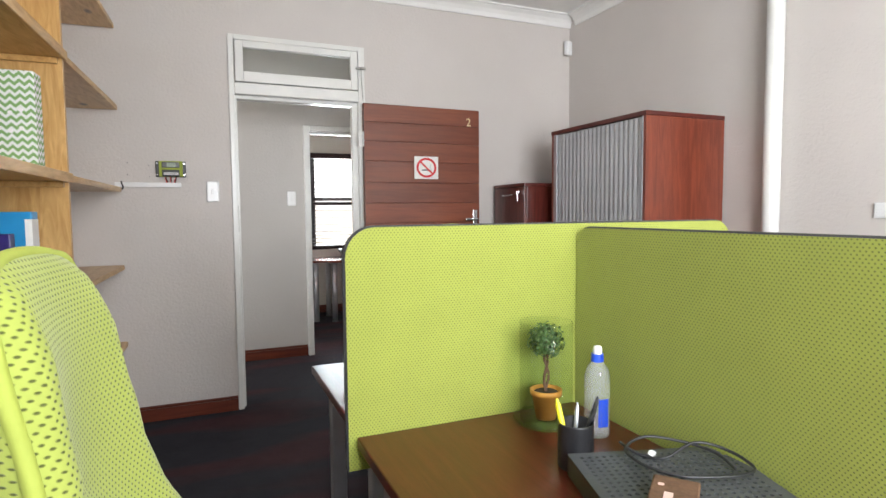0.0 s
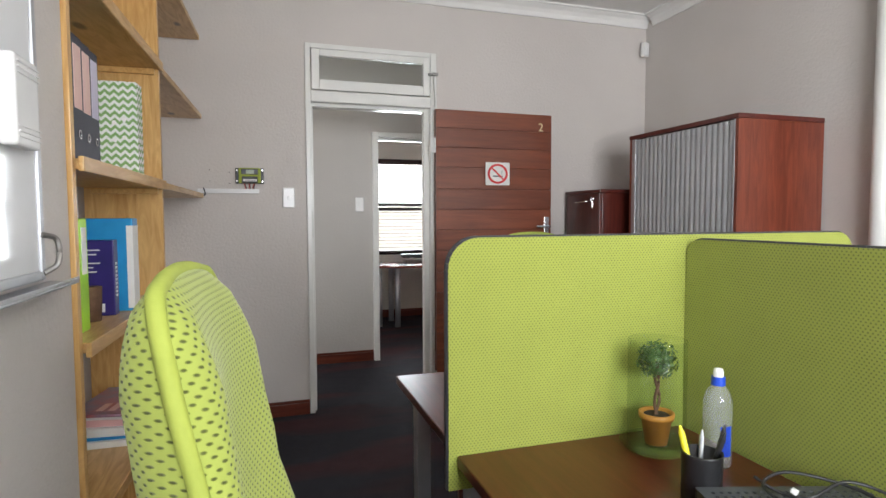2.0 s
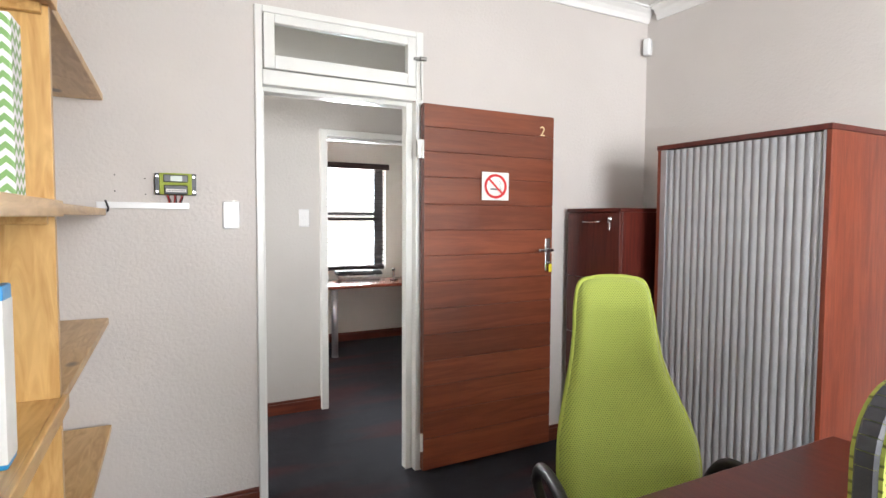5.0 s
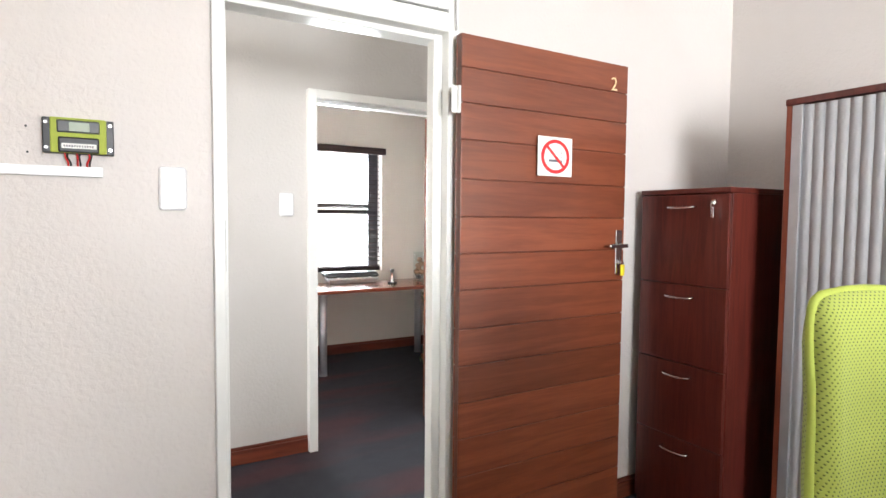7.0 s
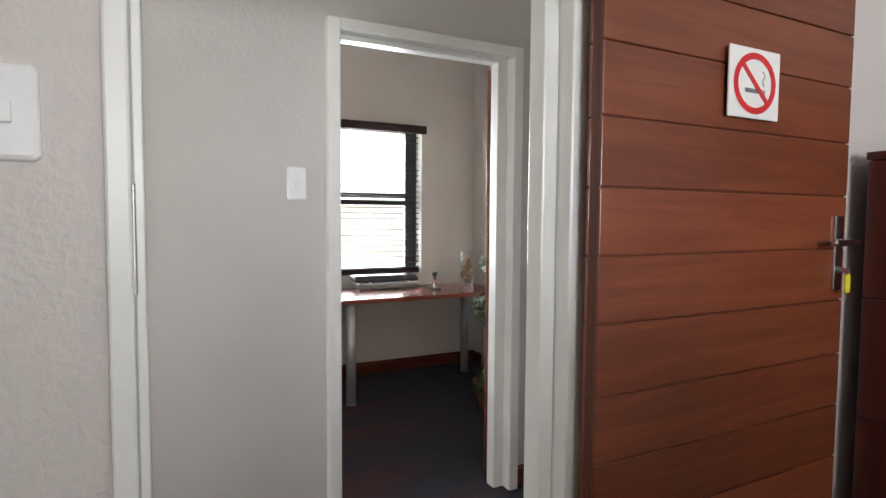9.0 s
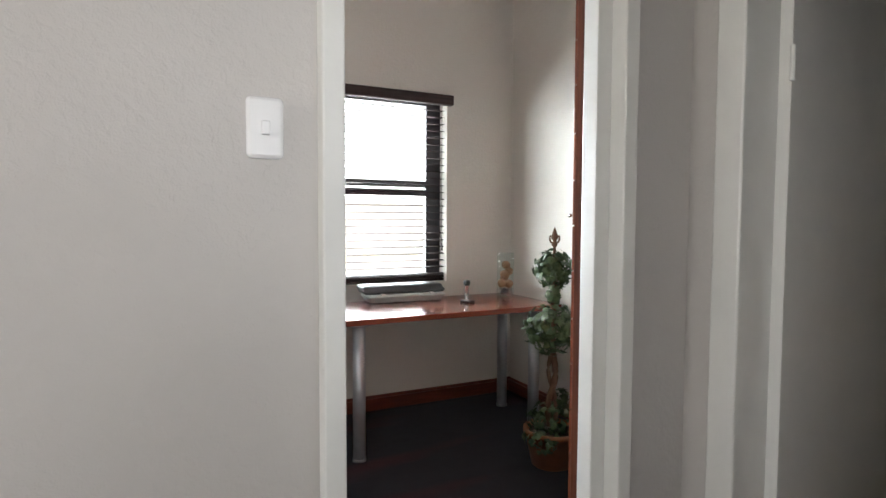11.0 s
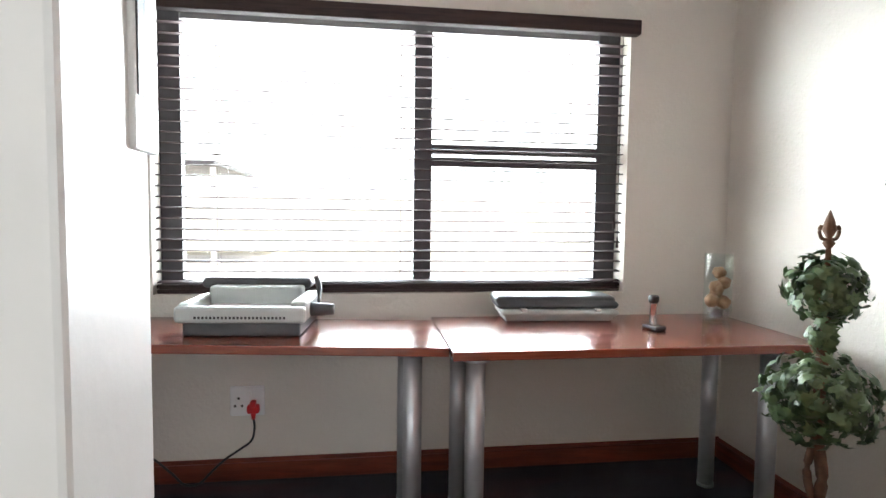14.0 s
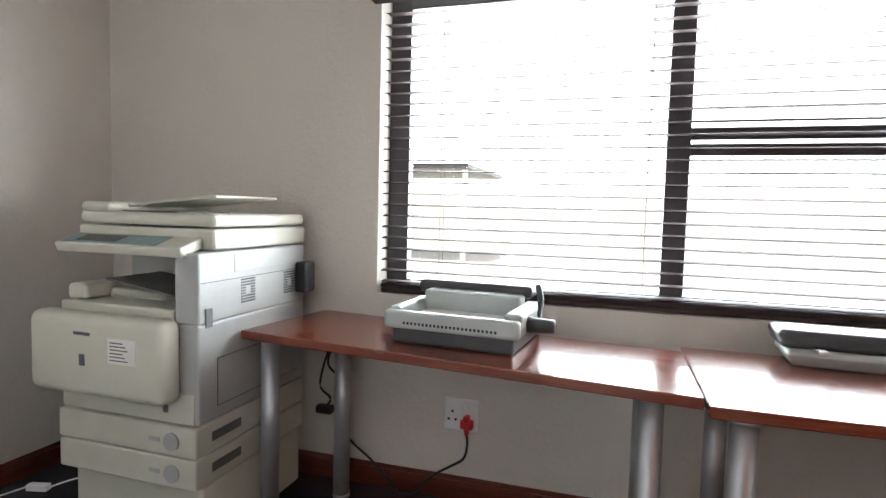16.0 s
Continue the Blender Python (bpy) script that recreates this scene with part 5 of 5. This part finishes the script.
# ---- copier room ----
def work_table(name, m, x0, x1, y0, y1, legs, label, slant=0.0):
    """Laminate top 0.73 m high on round legs; slant moves the far right corner in."""
    t = group_at(name, m, label, "table", "tables under the window")
    bm = bmesh.new()
    put_box(bm, x0, x1, y0, y1, 0.700, 0.730, bevel=0.004, seg=3)
    for v in bm.verts:
        if v.co.x > (x0 + x1) / 2:
            v.co.x += slant * (v.co.y - y0)
    part("top", bm, M_TABLE, t)
    for x, y in legs:
        bm = bmesh.new()
        put_cyl(bm, x, y, 0.012, 0.696, 0.0325, seg=28)
        put_cyl(bm, x, y, 0.0, 0.014, 0.035, seg=28)
        put_cyl(bm, x, y, 0.690, 0.700, 0.050, seg=28)
        leg = part("leg", bm, M_SILVER, t)
        for p in leg.data.polygons:
            p.use_smooth = abs(p.normal.z) < 0.5


work_table("table", pose(-0.150, 6.739, 0, 0, 0, -7.6), 0.0, 1.462, 0.0, 0.485, ((0.068, 0.075), (0.163, 0.385), (1.338, 0.075), (1.293, 0.425)), "cherry laminate table on silver legs holding a binding machine", -0.134)
work_table("table", pose(1.302, 6.488, 0), 0.0, 1.310, 0.0, 0.615, ((0.085, 0.058), (0.095, 0.470), (1.198, 0.475), (1.165, 0.075)), "cherry laminate table on silver legs holding a laminator")

SOCKET_SIZE = Matrix.Scale(1.17, 4)
sc = group_at("wall_socket", pose(0.522, YW, 0.350) @ SOCKET_SIZE, "white wall socket with a red plug in it", "socket")
box_ob("plate", (-0.062, 0.062, -0.014, 0, -0.056, 0.056), M_PLASTIC_W, 0.006, sc, 3)
bm = bmesh.new()
for x, z in ((-0.03, 0.012), (-0.043, -0.016), (-0.018, -0.016)):
    put_cyl(bm, 0, 0, 0, 0.0015, 0.005, seg=12, m=pose(x, -0.0145, z, 90, 0, 0))
part("pin_holes", bm, M_BLACK, sc)
box_ob("rocker", (0.0, 0.016, -0.018, -0.012, 0.018, 0.04), M_PLASTIC_W, 0.002, sc)
pg = group_at("plug", pose(0.551, YW - 0.0165, 0.325) @ SOCKET_SIZE, "red three-pin plug in the wall socket", "plug")
bm = bmesh.new()
put_box(bm, -0.022, 0.022, -0.03, -0.001, -0.018, 0.014, 0.008, 3)
put_box(bm, -0.010, 0.010, -0.035, -0.003, 0.006, 0.030, 0.006, 3)
put_cyl(bm, 0, -0.016, -0.040, -0.014, 0.007, 0.010, 12)
part("body", bm, M_RED, pg, True)
bm = bmesh.new()
put_tube(bm, [(0.551, YW - 0.035, 0.285), (0.556, YW - 0.04, 0.24), (0.545, YW - 0.05, 0.19), (0.50, YW - 0.05, 0.155), (0.44, YW - 0.05, 0.115), (0.38, YW - 0.045, 0.06), (0.33, YW - 0.05, 0.012), (0.27, YW - 0.05, 0.010), (0.22, YW - 0.05, 0.06), (0.15, YW - 0.05, 0.125), (0.06, YW - 0.05, 0.19), (0.01, YW - 0.05, 0.27), (-0.02, YW - 0.05, 0.38), (0.0, YW - 0.05, 0.48), (0.03, YW - 0.05, 0.56)], 0.0050, 8)
tagged(part("power_cable", bm, M_BLACK, None, True), "black power cable hanging below the table", "cable")
bm = bmesh.new()
put_tube(bm, [(0.03, YW - 0.05, 0.66), (-0.03, YW - 0.06, 0.58), (-0.05, YW - 0.05, 0.50), (0.02, YW - 0.05, 0.46), (0.04, YW - 0.04, 0.54), (-0.03, YW - 0.05, 0.60), (-0.09, YW - 0.05, 0.42), (-0.04, YW - 0.05, 0.36), (-0.07, YW - 0.05, 0.31)], 0.0050, 8)
put_box(bm, -0.10, -0.03, YW - 0.07, YW - 0.03, 0.295, 0.328, 0.005)
tagged(part("cable_bundle", bm, M_BLACK, None, True), "tangled black cables beside the copier", "cable")

# comb binding machine
bd = group_at("binding_machine", pose(0.612, 6.952, 0.731, 0, 0, -5) @ Matrix.Scale(1.10, 4), "grey comb binding machine with paper in its tray", "binding machine")
bm = bmesh.new()
put_box(bm, -0.185, 0.185, -0.165, 0.17, 0.0, 0.050, 0.008, 3)
part("base", bm, M_BIND_D, bd)
bm = bmesh.new()
put_box(bm, -0.205, 0.205, -0.185, -0.150, 0.045, 0.098, 0.012, 3)
put_box(bm, -0.205, -0.165, -0.150, 0.10, 0.045, 0.105, 0.012, 3)
put_box(bm, 0.150, 0.205, -0.150, 0.12, 0.045, 0.112, 0.012, 3)
put_box(bm, -0.166, 0.151, -0.151, 0.03, 0.045, 0.066, 0.002)
part("tray", bm, M_BIND_L, bd)
bm = bmesh.new()
put_box(bm, -0.168, 0.152, 0.03, 0.10, 0.045, 0.135, 0.010, 3)
part("punch_block", bm, M_BIND_L, bd)
bm = bmesh.new()
put_box(bm, -0.215, 0.175, 0.085, 0.185, 0.120, 0.160, 0.016, 4)
part("lid", bm, M_BIND_D, bd)
bm = bmesh.new()
put_box(bm, -0.15, 0.13, -0.145, 0.025, 0.0665, 0.074, 0.001, m=pose(0, 0, 0, 0, 1.0, 0))
part("paper", bm, M_PAPER, bd)
bm = bmesh.new()
for k in range(24):
    put_box(bm, -0.14 + k * 0.012, -0.133 + k * 0.012, -0.1862, -0.184, 0.060, 0.068)
part("comb_slots", bm, M_BLACK, bd)
bm = bmesh.new()
put_cyl(bm, 0, 0, -0.03, 0.045, 0.024, 0.018, 18, m=pose(0.235, -0.08, 0.075, 0, 90, 0))
part("knob", bm, M_BIND_D, bd, True)
bm = bmesh.new()
put_tube(bm, [(0.205, 0.04, 0.08), (0.205, 0.08, 0.12), (0.19, 0.10, 0.165)], 0.010, 10)
part("lever", bm, M_BIND_D, bd, True)

# laminator
lm = group_at("laminator", pose(1.822, 7.025, 0.731, 0, 0, -3) @ Matrix.Scale(1.10, 4), "flat silver and dark grey laminator", "laminator")
bm = bmesh.new()
put_box(bm, -0.225, 0.225, -0.085, 0.08, 0.0, 0.045, 0.014, 3)
for v in bm.verts:
    if v.co.z < 0.02:
        v.co.y = v.co.y * 0.86 + 0.01
        v.co.x *= 0.93
part("base", bm, M_BIND_L, lm, True)
bm = bmesh.new()
put_box(bm, -0.235, 0.235, -0.055, 0.10, 0.044, 0.088, 0.018, 4)
for v in bm.verts:
    if v.co.z > 0.066:
        v.co.y += 0.035
part("cover", bm, M_BIND_D, lm, True)
bm = bmesh.new()
for x in (-0.14, 0.14):
    put_box(bm, x - 0.012, x + 0.012, -0.088, -0.06, 0.040, 0.052, 0.004)
tagged(part("guide", bm, M_PLASTIC_W, lm), kind="stuff")

# stapler standing upright
stp = group_at("stapler", pose(2.137, 6.785, 0.731, 0, 0, 15) @ Matrix.Scale(1.05, 4), "small dark stapler with chrome jaws standing up", "stapler")
bm = bmesh.new()
put_box(bm, -0.025, 0.025, -0.04, 0.035, 0.0, 0.014, 0.005, 3)
part("foot", bm, M_BLACK, stp)
bm = bmesh.new()
put_tube(bm, [(0.0, 0.0, 0.012), (-0.002, 0.004, 0.05), (-0.006, -0.002, 0.09), (-0.012, -0.012, 0.118)], 0.013, 10)
part("arm", bm, M_CHROME, stp, True)
bm = bmesh.new()
put_box(bm, -0.030, 0.004, -0.026, 0.006, 0.098, 0.130, 0.010, 3)
part("head", bm, M_BLACK, stp, True)

# vase with dried fruit
vs_ = group_at("glass_vase", pose(2.482, 6.905, 0.731) @ Matrix.Scale(1.07, 4), "tall clear glass vase of dried fruit balls and pebbles", "vase")
bm = bmesh.new()
put_lathe(bm, [(0.001, 0.0), (0.048, 0.0), (0.051, 0.01), (0.051, 0.262), (0.0505, 0.266), (0.0485, 0.266)], 36)
part("body", bm, M_VASE, vs_, True)
for x, y, z, r in ((-0.018, 0.008, 0.082, 0.026), (0.020, -0.008, 0.078, 0.026), (0.006, 0.018, 0.118, 0.025), (0.022, -0.004, 0.155, 0.025), (-0.018, -0.012, 0.14, 0.024), (0.012, 0.012, 0.190, 0.025)):
    bm = bmesh.new()
    bmesh.ops.create_icosphere(bm, subdivisions=3, radius=r, matrix=Matrix.Translation((x, y, z)))
    for v in bm.verts:
        d = v.co - Vector((x, y, z))
        v.co += d * 0.25 * noise.noise(v.co * 70)
    part("fruit_ball", bm, M_BALLS, vs_, True)
bm = bmesh.new()
rp = random.Random(3)
for k in range(46):
    a, rr = rp.uniform(0, 6.28), rp.uniform(0, 0.036)
    bmesh.ops.create_icosphere(bm, subdivisions=1, radius=rp.uniform(0.007, 0.011), matrix=Matrix.Translation((rr * math.cos(a), rr * math.sin(a), rp.uniform(0.02, 0.05))))
tagged(part("glass_pebbles", bm, M_BOTTLE, vs_, True), kind="stuff")


# ivy topiary on the floor
def ivy_topiary(m):
    rng = random.Random(11)
    g = group_at("ivy_topiary", m, "double-ball ivy topiary on a twisted stem in a pot", "plant")
    bm = bmesh.new()
    put_lathe(bm, [(0.001, 0), (0.10, 0), (0.135, 0.16), (0.145, 0.16), (0.145, 0.185), (0.128, 0.185), (0.124, 0.165), (0.001, 0.160)], 30)
    part("pot", bm, M_TERRA, g, True)
    bm = bmesh.new()
    put_cyl(bm, 0, 0, 0.150, 0.172, 0.124, 0.11, 24)
    part("soil", bm, M_SOIL, g)
    bm = bmesh.new()
    put_tube(bm, [(0.0, 0, 0.15), (-0.02, 0.01, 0.30), (0.01, -0.01, 0.45), (0.0, 0.005, 0.60), (0, 0, 0.80), (0, 0, 1.05)], 0.016, 10)
    put_tube(bm, [(0.02, 0.01, 0.15), (0.012, -0.012, 0.32), (-0.02, 0.01, 0.48), (0.01, 0, 0.62)], 0.011, 8)
    part("stem", bm, M_STEM, g, True)
    bm = bmesh.new()
    bm2 = bmesh.new()
    for centre, r, n_, fl in (((0, 0, 0.69), 0.142, 330, 0.88), ((0, 0, 0.995), 0.100, 230, 0.95), ((0, 0, 0.86), 0.035, 40, 1.4), ((0.0, -0.02, 0.24), 0.15, 110, 0.45), ((-0.10, -0.05, 0.16), 0.10, 40, 0.6), ((0.05, 0.0, 0.33), 0.07, 26, 0.8)):
        leaf_cloud(bm, centre, r, int(n_ * 0.7), 0.036, rng, fl, True, 0.55)
        leaf_cloud(bm2, centre, r * 1.02, int(n_ * 0.3), 0.034, rng, fl, True, 0.8)
    part("foliage", bm, M_IVY, g)
    part("variegated_foliage", bm2, M_IVY_LT, g)
    bm = bmesh.new()
    put_cyl(bm, 0, 0, 1.05, 1.12, 0.008, 0.006, 12)
    put_lathe(bm, [(0.006, 1.10), (0.016, 1.115), (0.006, 1.128), (0.018, 1.150), (0.012, 1.175), (0.001, 1.205)], 14)
    for s in (-1, 1):
        put_tube(bm, [(s * 0.004, 0, 1.125), (s * 0.022, 0, 1.128), (s * 0.030, 0, 1.148), (s * 0.024, 0, 1.162)], 0.005, 7)
    part("finial", bm, M_STEM, g, True)


ivy_topiary(pose(2.250, 6.095, 0) @ Matrix.Scale(0.99, 4))


# copier
cp = group_at("photocopier", pose(-0.160, 6.545, 0, 0, 0, -0.6) @ Matrix.Scale(1.23, 4), "large cream office photocopier on paper drawers", "photocopier")
# local x to the machine's front right corner at 0, front at y = 0
CWD, CDP = 0.468, 0.50
bm = bmesh.new()
put_box(bm, -CWD + 0.02, -0.01, 0.02, CDP, 0.168, 0.36, 0.012, 3)
part("cabinet_base", bm, M_COPIER, cp)
for z0, z1 in ((0.365, 0.447), (0.451, 0.532)):
    dr = new("paper_drawer", mesh_of((lambda b: (put_box(b, -CWD, 0.0, -0.012, CDP, z0, z1, 0.006, 3), b)[1])(bmesh.new()), "paper_drawer", M_COPIER))
    dr.parent = cp
    bm = bmesh.new()
    put_cyl(bm, 0, 0, 0, 0.005, 0.024, seg=24, m=pose(-0.075, -0.0125, (z0 + z1) / 2, 90, 0, 0))
    part("dial", bm, M_COPIER_G, dr)
    bm = bmesh.new()
    put_box(bm, -0.15, -0.115, -0.0145, -0.011, (z0 + z1) / 2 - 0.006, (z0 + z1) / 2 + 0.006, 0.001)
    part("size_label", bm, M_COPIER_G, dr)
    bm = bmesh.new()
    put_box(bm, -0.004, 0.002, 0.05, 0.17, (z0 + z1) / 2 - 0.012, (z0 + z1) / 2 + 0.014, 0.002)
    part("side_grip", bm, M_COPIER_DK, dr)
bm = bmesh.new()
put_box(bm, -CWD, 0, 0.0, CDP, 0.536, 0.80, 0.006, 2)
put_box(bm, -0.075, 0, 0.0, CDP, 0.80, 0.985, 0.006, 2)
put_box(bm, -CWD, -0.075, 0.24, CDP, 0.80, 0.985, 0.006, 2)
part("body", bm, M_COPIER_G, cp)
bm = bmesh.new()
put_box(bm, -CWD - 0.03, -0.045, -0.075, 0.0, 0.60, 0.818, 0.028, 5)
part("front_cover", bm, M_COPIER, cp, True)
box_ob("front_skirt", (-CWD + 0.01, -0.01, -0.006, 0.0, 0.538, 0.62), M_COPIER, 0.004, cp)
bm = bmesh.new()
put_box(bm, -CWD + 0.0, -0.078, 0.0, 0.236, 0.801, 0.835, 0.006)
put_box(bm, -0.43, -0.20, 0.06, 0.236, 0.836, 0.865, 0.01, m=pose(0, 0, 0, -3, 0, 0))
put_box(bm, -CWD + 0.0, -0.40, 0.02, 0.236, 0.836, 0.880, 0.012, 3)
part("output_tray", bm, M_COPIER, cp)
bm = bmesh.new()
put_box(bm, -0.34, -0.085, 0.03, 0.23, 0.8662, 0.872, 0.002, m=pose(-0.21, 0, 0.880, 0, 8, 0) @ pose(0.21, 0, -0.869))
part("tray_flap", bm, M_COPIER_DK, cp)
bm = bmesh.new()
put_box(bm, -CWD, 0.0, 0.06, CDP + 0.005, 0.990, 1.045, 0.008, 3)
part("scanner", bm, M_COPIER, cp)
bm = bmesh.new()
put_box(bm, -CWD, -0.0, 0.062, CDP, 1.050, 1.085, 0.014, 3)
put_box(bm, -CWD, -0.36, 0.064, CDP - 0.02, 1.080, 1.112, 0.014, 3)
part("document_lid", bm, M_COPIER, cp)
bm = bmesh.new()
put_box(bm, -0.40, -0.05, 0.13, 0.42, 1.098, 1.106, 0.004, m=pose(0, 0, 0, 0, 0, 0) @ pose(-0.36, 0, 1.10, 0, -6, 0) @ pose(0.36, 0, -1.10))
part("document_tray", bm, M_COPIER, cp)
bm = bmesh.new()
put_box(bm, -0.33, -0.14, 0.08, 0.30, 1.083, 1.0885, 0.002)
part("paper_slot", bm, M_COPIER_DK, cp)
bm = bmesh.new()
mp_ = pose(0, 0.06, 1.016, 17, 0, 0)
put_box(bm, -CWD + 0.01, -0.035, -0.085, 0.0, -0.020, 0.008, 0.005, 2, m=mp_)
part("control_panel", bm, M_COPIER, cp)
bm = bmesh.new()
put_box(bm, -CWD + 0.025, -0.12, -0.078, -0.012, 0.0082, 0.0105, 0.001, m=mp_)
part("control_face", bm, M_PANEL, cp)
bm = bmesh.new()
put_box(bm, -0.40, -0.26, -0.070, -0.025, 0.0106, 0.0120, 0.001, m=mp_)
part("touch_screen", bm, M_COPIER_DK, cp)
bm = bmesh.new()
for y in (0.17, 0.38):
    for i in range(9):
        for j in range(9):
            if 3 <= i <= 5 and 3 <= j <= 5:
                continue
            put_box(bm, 0.0002, 0.0016, y + i * 0.0072, y + i * 0.0072 + 0.0048, 0.835 + j * 0.008, 0.8395 + j * 0.008)
tagged(part("vents", bm, M_COPIER_DK, cp), kind="stuff")
bm = bmesh.new()
put_box(bm, 0.0002, 0.0012, 0.01, CDP - 0.01, 0.907, 0.909)
put_box(bm, 0.0002, 0.0012, 0.07, CDP - 0.04, 0.700, 0.702)
put_box(bm, 0.0002, 0.0012, 0.07, CDP - 0.04, 0.570, 0.572)
put_box(bm, 0.0002, 0.0012, 0.07, 0.072, 0.572, 0.70)
put_box(bm, 0.0002, 0.0030, 0.025, 0.050, 0.790, 0.84, 0.001)
part("panel_joints", bm, M_COPIER_DK, cp)
bm = bmesh.new()
put_box(bm, 0.0002, 0.0018, 0.14, CDP - 0.05, 0.925, 0.980, 0.001)
part("side_cover", bm, M_COPIER_G, cp)
bm = bmesh.new()
put_box(bm, -0.215, -0.125, -0.0765, -0.0750, 0.70, 0.765, 0.0005)
part("notice_label", bm, M_PAPER, cp)
bm = bmesh.new()
for k in range(6):
    put_box(bm, -0.208, -0.15 - 0.008 * (k % 3), -0.0772, -0.0764, 0.708 + 0.009 * k, 0.711 + 0.009 * k)
put_box(bm, -0.33, -0.275, -0.0762, -0.0749, 0.765, 0.773)
put_box(bm, -0.312, -0.294, -0.0762, -0.0749, 0.685, 0.715, m=pose(0, 0, 0))
put_box(bm, -0.108, -0.092, -0.0076, -0.0055, 0.565, 0.585)
tagged(part("dark_print", bm, M_INK, cp), kind="stuff")
bm = bmesh.new()
put_box(bm, 0.001, 0.045, 0.44, 0.50, 0.83, 0.93, 0.008, 2)
part("power_unit", bm, M_BLACK, cp)
for ob in cp.children_recursive:
    ob.data.transform(Matrix.Translation((0, 0, -0.166)))
adp = group_at("cable_adapter", pose(-0.95, 6.62, 0.088, 0, 0, 15), "small white inline adapter on its cable", "adapter")
box_ob("case", (-0.04, 0.04, -0.015, 0.015, -0.012, 0.012), M_PLASTIC_W, 0.004, adp)
bm = bmesh.new()
put_tube(bm, [(0.04, 0, 0), (0.09, 0.02, 0.015), (0.13, 0.05, 0.02)], 0.003, 6)
put_tube(bm, [(-0.04, 0, 0), (-0.12, -0.04, -0.02), (-0.22, -0.06, -0.05), (-0.32, -0.05, -0.068)], 0.003, 6)
part("lead", bm, M_PLASTIC_W, adp, True)
